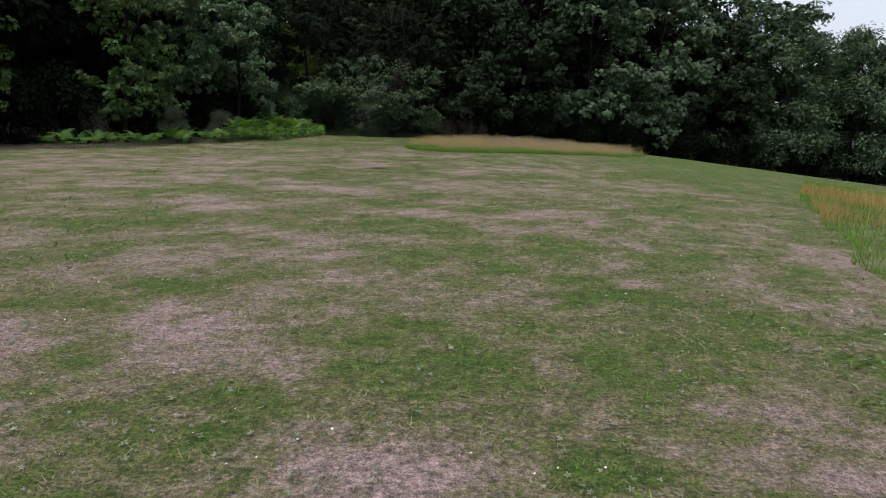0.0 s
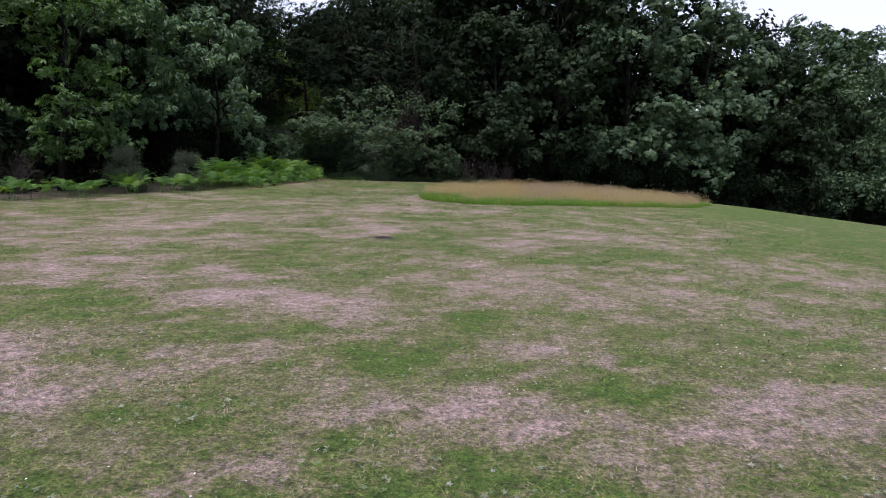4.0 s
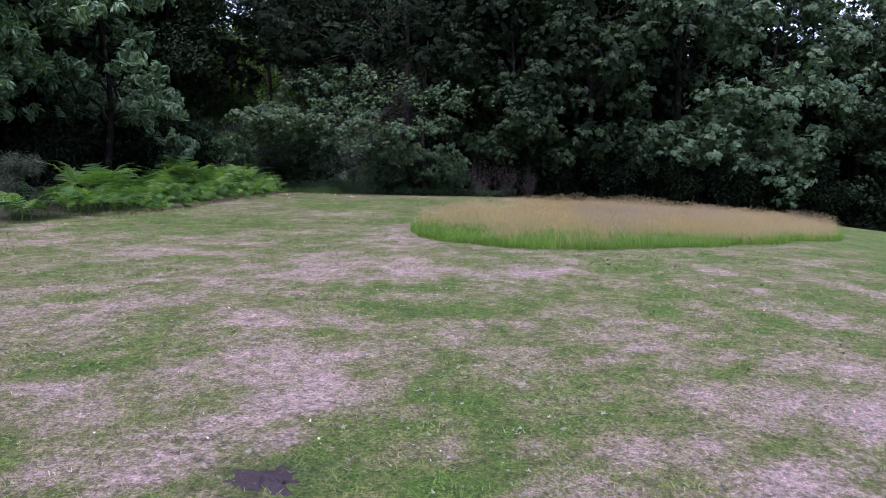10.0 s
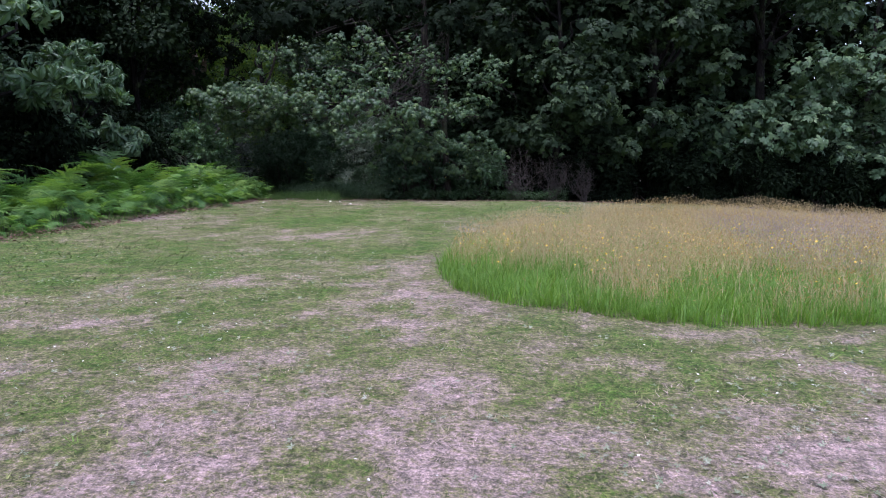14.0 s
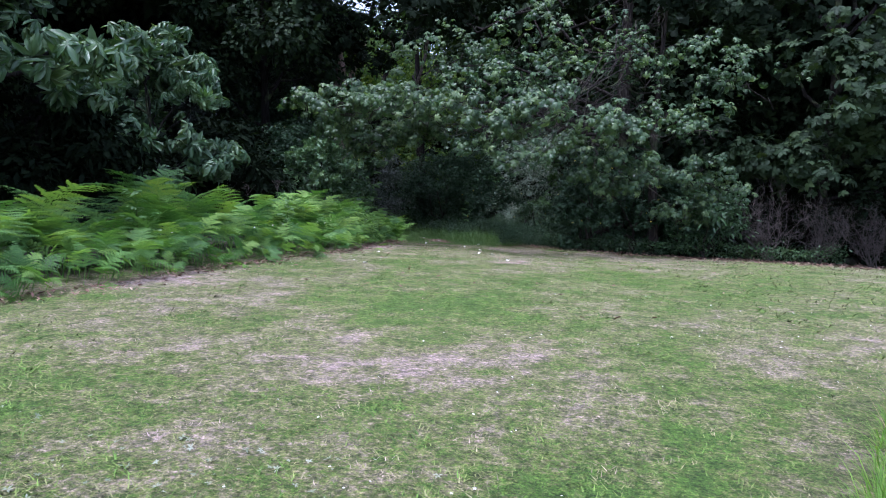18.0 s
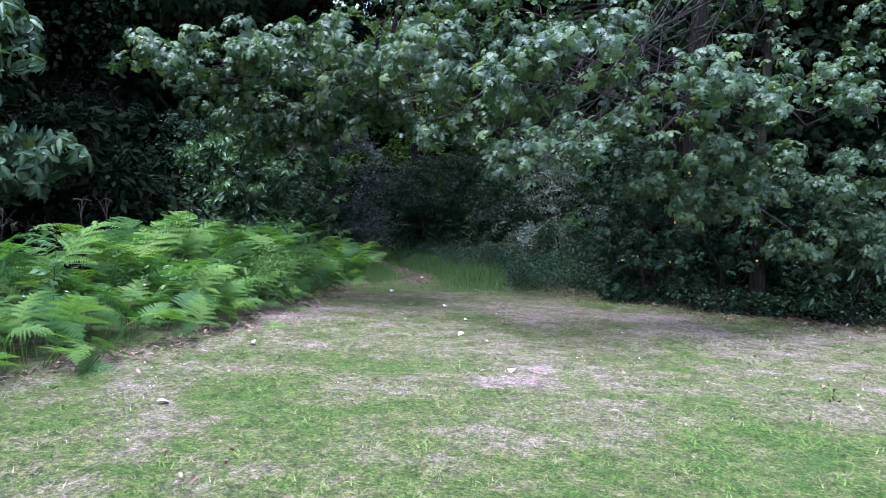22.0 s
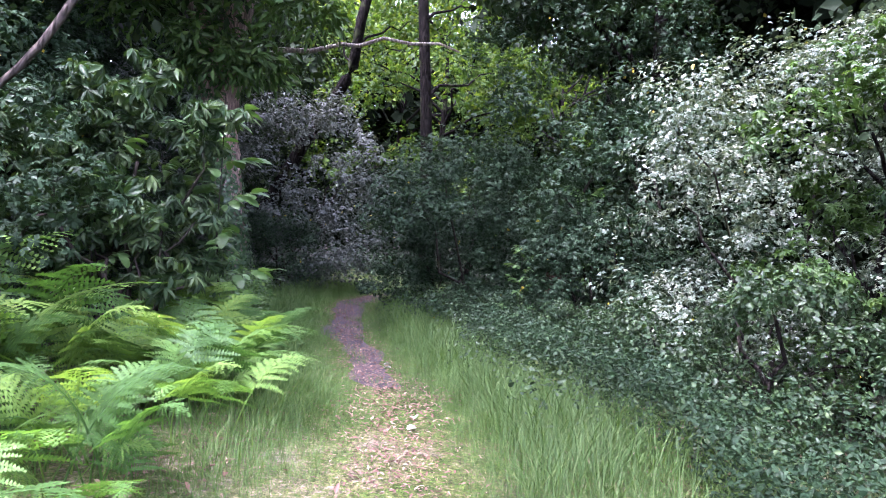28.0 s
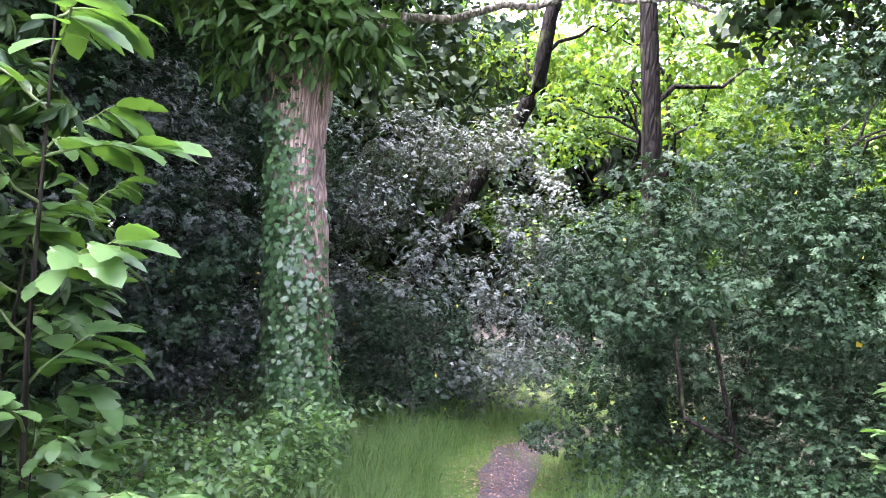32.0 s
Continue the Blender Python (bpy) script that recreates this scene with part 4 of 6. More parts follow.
def on_path(n, g):
    q = g.uniform(0, 1, n) * (len(pl) - 1)
    return np.interp(q, np.arange(len(pl)), pl[:, 0]) + g.normal(size=n) * 0.2, np.interp(q, np.arange(len(pl)), pl[:, 1]) + g.normal(size=n) * 0.15


def on_edge(n, g):
    y = g.uniform(30, 46, n)
    return fern_edge(y) + 0.05 + np.abs(g.normal(size=n)) * 0.25, y


def on_lawn_end(n, g):
    x, y = g.uniform(-8, -1, n), g.uniform(33, 44, n)
    k = (x > fern_edge(y)) & (y < wood_edge(x))
    return x[k], y[k]


fallen(5200, on_path, 0.028, g, "leaf_litter", "dry brown and buff fallen leaves strewn along the path")
fallen(280, lambda n, g: (-7.75 + g.normal(size=n) * 0.26, 45.3 + g.normal(size=n) * 0.5), 0.045, g, "leaf_litter", "heap of buff and brown fallen leaves on the path")
fallen(380, lambda n, g: (lambda y: (np.interp(y, cy, cx) + g.normal(size=n) * 0.3, y))(g.uniform(43.4, 46.2, n)), 0.034, g, "leaf_litter", "buff and pinkish leaf litter trodden into the path's start")
fallen(1500, on_edge, 0.055, g, "leaf_litter", "brown leaf litter along the bracken's foot")
fallen(260, on_lawn_end, 0.05, g, "leaf_litter", "scattered pale fallen leaves on the lawn")
fallen(2500, lambda n, g: (lambda x: (x, wood_edge(x) + g.normal(size=n) * 0.7 + 0.2))(g.uniform(-7, 3, n)), 0.06, g, "leaf_litter", "dead leaves along the wood's edge")

# single pale leaves and petals on the grass
lv, lf = fan_leaf([(0.1, 0.05), (0.3, 0.2), (0.42, 0.45), (0.36, 0.7), (0.18, 0.92)], 0.25, 0.1)
me_petal = np_mesh("fallen_leaf", lv * 0.07, lf, M_WHITE)
g = np.random.default_rng(36)
for (x, y) in [(-6.0, 36.1), (-4.3, 37.7), (-4.7, 38.6), (-5.0, 38.9), (-5.99, 43.1), (-6.94, 42.0), (-5.2, 39.6), (-5.7, 40.6), (-7.46, 44.8), (-7.55, 45.0), (-8.43, 46.6), (-8.55, 46.7), (-3.6, 39.6), (-6.35, 37.6)]:
    ob = tagged(new("fallen_leaf", me_petal), "single pale dry leaf lying on the short grass", "leaf", "pale leaves on the grass")
    ob.matrix_world = pose(x, y, float(height(x, y)) + 0.02, g.uniform(-15, 15), g.uniform(-15, 15), g.uniform(0, 360))

# ---------------------------------------------------------------- trees


def tree(name, label, category, at, H, R, low, leaf, mat, size, seed, n=30, per=22, count=12, girth=0.18, group="", bark=None, squash=0.75, lean=(0, 0), fill=45, sub=0, face=(0, 0, 0.55)):
    """A tree: flared trunk, limbs that reach the boughs, and a crown of leaf sprays with gaps between the boughs."""
    g = np.random.default_rng(seed)
    ob = thing(name, label, category, group, (at[0], at[1], float(height(at[0], at[1])) - 0.03))
    bark = bark or M_BARKSHADE
    top = H * 0.86
    zs = np.linspace(0, 1, 10)
    p = np.stack([lean[0] * zs + 0.12 * np.sin(zs * 5 + seed), lean[1] * zs + 0.12 * np.cos(zs * 4 + seed) - 0.12, zs * top], 1)
    V, F = tube(p, girth * (1.0 - 0.85 * zs) + 0.35 * girth * np.exp(-zs * 14), 10, 0.06, seed)
    part("trunk", np_mesh("trunk", V, F, bark, True), ob)
    c, r = lobes(H, R, low, g, n)
    c[:, :2] += np.array(lean)[None] * (c[:, 2:3] / H)
    for q in c[g.permutation(n)[:min(n, 14)]]:
        z0 = np.clip(q[2] * g.uniform(0.55, 0.85), 0.25 * low + 0.4, top * 0.95)
        a = np.array([np.interp(z0, p[:, 2], p[:, 0]), np.interp(z0, p[:, 2], p[:, 1]), z0])
        L = tube(bent(a, q, 0.1, 7, g, 0.12), np.linspace(girth * 0.38, 0.012, 7), 6, 0.05, seed)
        part("limb", np_mesh("limb", L[0], L[1], bark, True), ob)
    if sub:
        V, F = boughs(c, r, sub, per, leaf, size, g, squash, max(fill, 0), face=face)
    else:
        V, F = crown(c, r, per, count, leaf, size, g, squash, -0.5, fill or 60, None if fill else size * 1.6) if fill != -1 else crown(c, r, per, count, leaf, size, g, squash, -0.5)
    part("crown", np_mesh("crown", V, F, mat), ob)
    return ob


def again(ob, at, turn=0.0, scale=1.0, label=""):
    m = pose(at[0], at[1], float(height(at[0], at[1])) - 0.03, 0, 0, turn) @ Matrix.Scale(scale, 4)
    c = copy_thing(ob, m)
    return tagged(c, label)


G_WOOD = "trees of the wood's edge"
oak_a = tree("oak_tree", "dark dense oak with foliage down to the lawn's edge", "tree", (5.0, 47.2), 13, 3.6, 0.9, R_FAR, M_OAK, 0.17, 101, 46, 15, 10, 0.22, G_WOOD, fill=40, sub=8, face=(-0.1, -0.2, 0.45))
# oak_b and oak_c carry the lit leaf tone, oak_a the shaded one.
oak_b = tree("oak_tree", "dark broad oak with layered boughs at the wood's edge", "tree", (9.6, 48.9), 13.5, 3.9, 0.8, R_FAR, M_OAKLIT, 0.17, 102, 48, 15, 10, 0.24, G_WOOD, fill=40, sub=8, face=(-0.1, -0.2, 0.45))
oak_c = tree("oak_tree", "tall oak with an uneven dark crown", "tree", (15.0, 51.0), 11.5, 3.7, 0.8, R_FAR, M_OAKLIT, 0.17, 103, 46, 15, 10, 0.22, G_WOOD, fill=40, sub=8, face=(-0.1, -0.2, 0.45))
# Inner trees carry the wood's shade in their near-black leaf colour.
dark_a = tree("oak_tree", "shaded oak deep in the wood with a dense dark crown", "tree", (1.2, 48.6), 14, 4.4, 0.8, L_CARD, M_SHADE, 0.40, 104, 46, 15, 10, 0.25, G_WOOD, fill=40)
dark_b = tree("oak_tree", "shaded tall tree in the wood's dark interior", "tree", (7.0, 54.0), 15, 4.6, 0.6, L_CARD, M_SHADE, 0.42, 105, 46, 15, 10, 0.26, G_WOOD, fill=40)
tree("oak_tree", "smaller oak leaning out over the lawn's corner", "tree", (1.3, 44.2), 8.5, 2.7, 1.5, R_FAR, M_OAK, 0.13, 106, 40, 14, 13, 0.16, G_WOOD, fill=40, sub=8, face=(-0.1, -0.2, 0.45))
for (x, y, turn, sc) in [(20.4, 52.4, 70, 0.82), (33.5, 57, 30, 0.86)]:
    again(oak_a, (x, y), turn, sc)
for (x, y, turn, sc) in [(26.2, 54.2, 140, 0.88), (40.5, 60, 200, 0.78)]:
    again(oak_b, (x, y), turn, sc)
again(oak_c, (29.0, 60), 60, 0.95)
again(oak_c, (23.5, 54.6), 250, 1.08)
again(oak_c, (47.0, 64), 160, 0.8)
for (x, y, turn, sc) in [(12.5, 56, 40, 0.9), (22, 58, 90, 0.78), (-16.0, 34, 200, 0.95), (-19.0, 27, 120, 0.95), (-22.5, 18, 20, 0.9), (0.0, 55, 10, 1.1), (-22, 44, 250, 1.0)]:
    again(dark_a, (x, y), turn, sc)
for (x, y, turn, sc) in [(17.5, 57.5, 70, 0.92), (-26, 50, 0, 1.0), (-24, 56, 80, 1.0), (3.0, 60.0, 130, 1.0), (-22, 39, 10, 1.0), (-22, 32, 60, 1.0), (-25, 23, 90, 1.0), (37, 63, 0, 0.72), (32, 62, 45, 0.7), (10, 62, 200, 1.0)]:
    again(dark_b, (x, y), turn, sc)

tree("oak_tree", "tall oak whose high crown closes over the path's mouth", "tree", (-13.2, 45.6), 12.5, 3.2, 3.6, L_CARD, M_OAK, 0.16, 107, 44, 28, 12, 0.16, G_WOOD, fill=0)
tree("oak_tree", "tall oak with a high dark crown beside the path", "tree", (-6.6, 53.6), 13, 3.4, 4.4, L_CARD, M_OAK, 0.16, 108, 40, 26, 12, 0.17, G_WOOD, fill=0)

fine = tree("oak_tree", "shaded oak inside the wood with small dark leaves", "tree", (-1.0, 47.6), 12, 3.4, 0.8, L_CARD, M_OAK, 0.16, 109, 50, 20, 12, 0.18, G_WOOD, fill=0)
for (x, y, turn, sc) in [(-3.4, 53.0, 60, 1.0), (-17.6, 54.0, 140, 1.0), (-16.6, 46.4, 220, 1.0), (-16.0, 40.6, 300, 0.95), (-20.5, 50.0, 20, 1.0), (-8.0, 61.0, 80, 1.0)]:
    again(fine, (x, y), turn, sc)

# Added high crowns, mostly above the view, that hold skylight off the wood.
canopy = tree("oak_tree", "added tall oak whose dense high crown shades the wood", "tree", (-2.6, 54.4), 12.5, 4.2, 6.6, L_CARD, M_OAK, 0.34, 110, 40, 22, 10, 0.2, G_WOOD, fill=40)
for (x, y, turn, sc) in [(-7.9, 57.4, 210, 0.95), (-4.0, 56.0, 280, 1.0), (-16.8, 46.2, 330, 0.95), (-20.6, 53.6, 20, 1.1)]:
    again(canopy, (x, y), turn, sc)

# Ash in the same light-raised leaf colour as oak_b and oak_c.
ash = tree("ash_tree", "pale grey-green ash with a loose airy crown", "tree", (25.0, 51.6), 10.5, 3.0, 1.2, L_LANCE, M_OAKLIT, 0.26, 114, 40, 20, 10, 0.14, G_WOOD, fill=0)
again(ash, (31.5, 54.6), 100, 1.05)

# west side: bright young tree, sweet chestnuts
lime = tree("maple_tree", "young bright green maple with ascending boughs", "tree", (-12.6, 27.2), 6.6, 1.8, 0.5, R_LANCE, M_LIME, 0.14, 111, 34, 9, 12, 0.10, "trees west of the lawn", fill=10, sub=7)
again(lime, (-16.4, 22.5), 120, 1.15, "bright green young maple in the hedge")
chest = tree("chestnut_tree", "sweet chestnut with long pale glossy leaves over the bracken", "tree", (-10.4, 34.1), 6.4, 2.1, 2.2, R_LONG, M_CHEST, 0.21, 112, 32, 7, 10, 0.11, "trees west of the lawn", fill=12, sub=7, face=(0.45, -0.35, 0.25))
low_chest = tree("chestnut_tree", "low sweet chestnut with glossy bluish leaves over the bracken", "tree", (-11.1, 38.4), 3.6, 1.5, 0.9, R_LONG, M_CHEST, 0.19, 113, 24, 6, 9, 0.06, "trees west of the lawn", fill=10, sub=6, face=(0.45, -0.35, 0.25))
again(low_chest, (-9.7, 42.0), 160, 0.6, "small sweet chestnut beside the path's mouth")
again(chest, (-12.6, 31.0), 200, 1.0, "sweet chestnut behind the bracken bank")

# ---------------------------------------------------------------- the oak that hangs over the lawn's end


def overhang():
    g = np.random.default_rng(120)
    ob = thing("oak_tree", "spreading oak with low lobed-leaf boughs over the path", "tree", G_WOOD, (-3.2, 44.4, float(height(-3.2, 44.4)) - 0.03))
    o = np.array([-3.2, 44.4, float(height(-3.2, 44.4)) - 0.03])
    zs = np.linspace(0, 1, 10)
    V, F = tube(np.stack([0.25 * np.sin(zs * 3), -0.3 * zs, zs * 8.5], 1), 0.24 * (1 - 0.8 * zs) + 0.1 * np.exp(-zs * 14), 12, 0.06, 5)
    part("trunk", np_mesh("trunk", V, F, M_BARK, True), ob)
    # boughs: centre x, y, z, radius
    B = np.array([(-5.4, 39.2, 2.45, 0.65), (-4.5, 38.9, 2.3, 0.6), (-3.9, 38.9, 2.5, 0.65), (-6.3, 39.9, 2.6, 0.65), (-5.3, 40.0, 3.1, 0.85), (-4.2, 39.9, 3.1, 0.85), (-3.1, 39.4, 2.35, 0.65), (-2.5, 39.9, 2.3, 0.65),
                  (-7.2, 40.8, 2.8, 0.75), (-1.6, 40.8, 2.6, 0.8), (-3.4, 40.6, 3.8, 1.0), (-4.8, 40.9, 4.2, 1.0), (-6.4, 41.2, 3.8, 0.9), (-2.2, 41.0, 3.8, 1.0), (-3.0, 41.8, 5.2, 1.2), (-4.6, 42.2, 5.6, 1.2),
                  (-1.6, 42.2, 5.2, 1.1), (-6.4, 42.7, 5.4, 1.1), (-3.0, 43.2, 6.8, 1.3), (-4.8, 43.8, 7.2, 1.2), (-1.6, 43.4, 6.6, 1.2)])
    # The highest western boughs are added above the view to shade the path.
    B2 = np.array([(-3.3, 44.4, 8.4, 1.3), (-2.2, 40.9, 1.6, 0.5), (-1.4, 41.2, 1.7, 0.55), (-4.6, 44.6, 8.8, 1.2), (-0.6, 41.8, 3.4, 1.0), (-0.3, 42.8, 5.2, 1.1), (-1.7, 41.5, 0.9, 0.55), (-0.9, 41.9, 1.3, 0.7), (-7.0, 40.0, 2.7, 0.6), (-6.6, 40.6, 2.35, 0.5), (-7.6, 41.9, 3.2, 0.8), (-7.8, 43.5, 5.2, 1.1), (-8.6, 45.2, 5.8, 1.5), (-8.6, 41.6, 6.2, 1.4), (-9.4, 42.6, 7.6, 1.9), (-8.0, 43.4, 7.8, 1.9), (-10.0, 44.6, 8.6, 2.0), (-6.2, 44.6, 8.6, 1.9), (-9.6, 47.2, 6.8, 1.6), (-10.6, 48.6, 7.8, 2.1), (-8.5, 46.6, 8.6, 2.0), (-8.8, 49.5, 8.4, 2.0), (-9.6, 51.5, 8.6, 2.0), (-9.4, 48.8, 6.0, 1.1), (-11.2, 47.6, 6.0, 1.1), (-10.6, 46.4, 5.0, 0.9), (-11.7, 48.7, 5.6, 1.0)])
    B = np.concatenate([B, B2, np.array([(-7.5, 39.9, 2.1, 0.45), (-7.2, 40.1, 2.25, 0.5), (-7.0, 40.4, 2.25, 0.45), (-6.85, 40.8, 2.5, 0.5), (-7.7, 40.2, 1.95, 0.45), (-8.1, 40.6, 2.3, 0.6), (-7.8, 39.1, 2.55, 0.45), (-8.3, 38.8, 2.75, 0.5), (-7.6, 39.6, 2.9, 0.55), (-7.1, 39.0, 2.65, 0.5), (-6.5, 38.9, 2.75, 0.5), (-7.9, 39.7, 2.3, 0.5), (-3.3, 40.1, 1.65, 0.42), (-2.9, 40.3, 1.35, 0.42), (-2.7, 40.0, 1.85, 0.5)])])
    for k, (x, y, z, r) in enumerate(B):
        z0 = min(0.55 * z + 1.6, 8.0)
        a = np.array([0.0, -0.3 * z0 / 8.5, z0])
        q = np.array([x, y, z]) - o
        if k % 3 == 0:
            L = tube(bent(a, q, 0.06, 9, g, 0.14), np.linspace(0.05, 0.006, 9), 7, 0.05, k)
            part("limb", np_mesh("limb", L[0], L[1], M_BARK, True), ob)
        for _ in range(4):
            e = q + unit(g.normal(size=(1, 3)))[0] * r * 0.9 * np.array([1, 1, 0.55])
            L = tube(bent(q + g.normal(size=3) * 0.1, e, 0.05, 6, g, 0.2), np.linspace(0.012, 0.004, 6), 5, 0.0, k)
            part("twig", np_mesh("twig", L[0], L[1], M_BARK, True), ob)
    line = np.array([(-7.6, 43.6, 4.9), (-8.0, 44.2, 3.9), (-8.7, 44.45, 3.0), (-9.54, 44.0, 2.46), (-10.0, 43.7, 1.75), (-10.4, 43.4, 1.2)]) - o
    q = np.linspace(0, 5, 26)
    line = np.stack([np.interp(q, np.arange(6), line[:, k]) for k in range(3)], 1) + 0.03 * np.sin(q[:, None] * 4 + np.arange(3))
    L = tube(line, np.linspace(0.045, 0.014, 26), 8, 0.08, 4)
    part("dead_limb", np_mesh("limb", L[0], L[1], M_DEADWOOD, True), ob, "bare greyish dead limb")
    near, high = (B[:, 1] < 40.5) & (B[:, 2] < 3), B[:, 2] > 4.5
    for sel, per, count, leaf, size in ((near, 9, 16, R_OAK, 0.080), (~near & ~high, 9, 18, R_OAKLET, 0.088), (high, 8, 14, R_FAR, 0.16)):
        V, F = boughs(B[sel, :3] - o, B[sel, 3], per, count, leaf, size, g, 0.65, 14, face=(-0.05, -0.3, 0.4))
        # High boughs take the near-black leaf colour, which stands in for shade there.
        part("crown", np_mesh("crown", V, F, M_SHADE if leaf is R_FAR else M_OAKNEAR), ob)
    return ob


overhang()

# maple whose bough reaches over the walk
g = np.random.default_rng(131)
mp_o = np.array([-2.1, 42.6, float(height(-2.1, 42.6)) - 0.03])
maple = thing("oak_tree", "slender young oak with a low bough of broad lobed leaves", "tree", "", (mp_o[0], mp_o[1], float(height(mp_o[0], mp_o[1])) - 0.03))
V, F = tube(np.array([(0, 0, 0), (-0.1, -0.1, 1.2), (-0.15, -0.25, 2.4), (-0.1, -0.3, 4.0), (0, -0.2, 6.0)]), [0.11, 0.09, 0.075, 0.05, 0.02], 9, 0.05, 3)
part("trunk", np_mesh("trunk", V, F, M_BARK, True), maple)
tips = np.array([(-5.4, 38.95, 2.06), (-5.38, 38.85, 1.98), (-5.28, 38.9, 2.03), (-5.5, 39.0, 2.12), (-4.93, 38.98, 1.99), (-4.87, 38.98, 1.86), (-4.98, 39.05, 2.08), (-4.75, 38.92, 1.92), (-4.55, 38.62, 1.72), (-4.6, 38.6, 1.8), (-4.42, 38.5, 1.92), (-4.35, 38.5, 1.82), (-4.25, 38.45, 1.9),
                 (-4.0, 38.6, 1.95), (-4.1, 38.7, 1.85), (-3.8, 38.7, 2.0), (-3.9, 38.5, 1.82), (-4.05, 38.45, 2.02), (-3.6, 39.7, 2.3), (-3.4, 39.4, 2.0), (-3.1, 40.4, 2.4), (-2.9, 40.0, 2.0), (-2.6, 41.1, 2.6), (-2.2, 41.5, 3.4), (-2.6, 41.9, 4.4), (-2.1, 42.3, 5.4)]) - mp_o
for k, q in enumerate(tips):
    a = np.array([-0.15, -0.25, min(2.2 + 0.15 * k, 5.0)])
    L = tube(bent(a, q, 0.10, 9, g, 0.08), np.linspace(0.018, 0.003, 9), 6, 0.03, k)
    part("limb", np_mesh("limb", L[0], L[1], M_BARK, True), maple)
P = np.repeat(tips, 9, 0) + g.normal(size=(len(tips) * 9, 3)) * 0.085
V, F = leaves(R_OAK, P, np.array([-0.1, -0.45, 0.8]) + g.normal(size=P.shape) * 0.4, g.normal(size=P.shape), 0.085 * g.uniform(0.7, 1.2, len(P)))
part("crown", np_mesh("crown", V, F, M_OAKNEAR), maple)

# ---------------------------------------------------------------- shrubs


def shrub(name, label, category, at, H, R, leaf, mat, size, seed, n=20, per=26, count=9, group="", low=0.15, squash=0.8, stems=6, stem_mat=None, fill=26, sub=0):
    g = np.random.default_rng(seed)
    ob = thing(name, label, category, group, (at[0], at[1], float(height(at[0], at[1])) - 0.02))
    c, r = lobes(H, R, low, g, n, 0.45, 0.15, 0.34)
    for k, q in enumerate(c[:stems]):
        L = tube(bent(np.array([g.normal() * 0.12, g.normal() * 0.12, 0]), q, 0.08, 7, g, 0.15), np.linspace(0.03, 0.006, 7), 6, 0.05, k)
        part("stem", np_mesh("stem", L[0], L[1], stem_mat or M_BARK, True), ob)
    if sub:
        V, F = boughs(c, r, sub, per, leaf, size, g, squash, fill, -0.6, (0, 0, 0.45), (0.35, 0.6))
    else:
        V, F = crown(c, r, per, count, leaf, size, g, squash, -0.6, fill, size * 1.05)
    part("crown", np_mesh("crown", V, F, mat), ob)
    if sub and leaf is R_HOLLY:
        P = c[g.integers(0, n, 26)]
        P = P + unit(P - np.array([0, 0, H * 0.4])) * (np.mean(r) * 0.95) + g.normal(size=P.shape) * 0.05
        V, F = leaves(L_CARD, P, g.normal(size=P.shape), g.normal(size=P.shape), g.uniform(0.035, 0.06, len(P)))
        part("yellowed_leaves", np_mesh("yellowed_leaves", V, F, M_YELLOWED), ob, "a few leaves turned yellow")
    return ob


G_HOLLY = "holly bushes beside the path"
# The light this bush catches is in its paler leaf colour.
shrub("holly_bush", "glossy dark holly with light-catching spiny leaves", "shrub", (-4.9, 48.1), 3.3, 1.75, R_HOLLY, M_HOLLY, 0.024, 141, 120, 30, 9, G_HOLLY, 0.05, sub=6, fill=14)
holly = shrub("holly_bush", "tall dark holly in the shade of the oak", "shrub", (-2.9, 46.2), 3.0, 1.6, R_HOLLY, M_HOLLYSHADE, 0.042, 143, 80, 14, 9, G_HOLLY, 0.05, sub=6, fill=14)
holly_b = shrub("holly_bush", "dense dark holly mound behind the path's bend", "shrub", (-9.3, 51.4), 2.7, 1.6, R_HOLLY, M_HOLLYSHADE, 0.036, 142, 110, 24, 9, G_HOLLY, 0.0, sub=6, fill=14)
shrub("holly_tree", "tall dark bluish holly beside the bend of the path", "shrub", (-7.6, 52.2), 6.6, 2.0, R_HOLLY, M_HOLLYSHADE, 0.044, 144, 130, 14, 9, G_HOLLY, 0.1, sub=6, fill=14)
low_holly = shrub("holly_bush", "low dark holly with leaves down to the ground", "shrub", (-6.95, 49.5), 1.6, 1.1, R_HOLLY, M_HOLLYSHADE, 0.030, 145, 90, 22, 9, G_HOLLY, 0.0, sub=6, fill=14)
again(holly_b, (-15.2, 47.8), 40, 1.55, "tall dark holly deep in the wood")
again(holly_b, (-16.8, 50.6), 140, 1.8, "tall dark holly deep in the wood")
again(low_holly, (-9.9, 52.1), 10, 0.95, "low dark holly at the foot of the slim trunk")
again(low_holly, (-12.9, 51.6), 120, 0.9, "low greyish holly under the ivy-clad trunk")
again(holly, (-6.4, 50.4), 60, 1.1, "dark holly between path and wood")
grey_holly = shrub("holly_bush", "greyish glossy holly behind the ivy-clad trunk", "shrub", (-13.2, 52.6), 3.5, 2.0, R_HOLLY, M_HOLLYSHEEN, 0.038, 148, 110, 20, 9, G_HOLLY, 0.0, sub=6, fill=14)
again(grey_holly, (-14.6, 48.6), 20, 0.9, "greyish holly beside the ivy-clad trunk")
again(holly, (-12.4, 57.0), 300, 0.9, "shaded holly far along the path")
again(holly_b, (-5.4, 54.3), 110, 1.7, "large shaded holly in the wood")
again(grey_holly, (-15.6, 45.6), 170, 1.0, "large shaded holly in the wood")
again(holly, (-9.4, 56.2), 200, 1.0, "shaded holly far along the path")
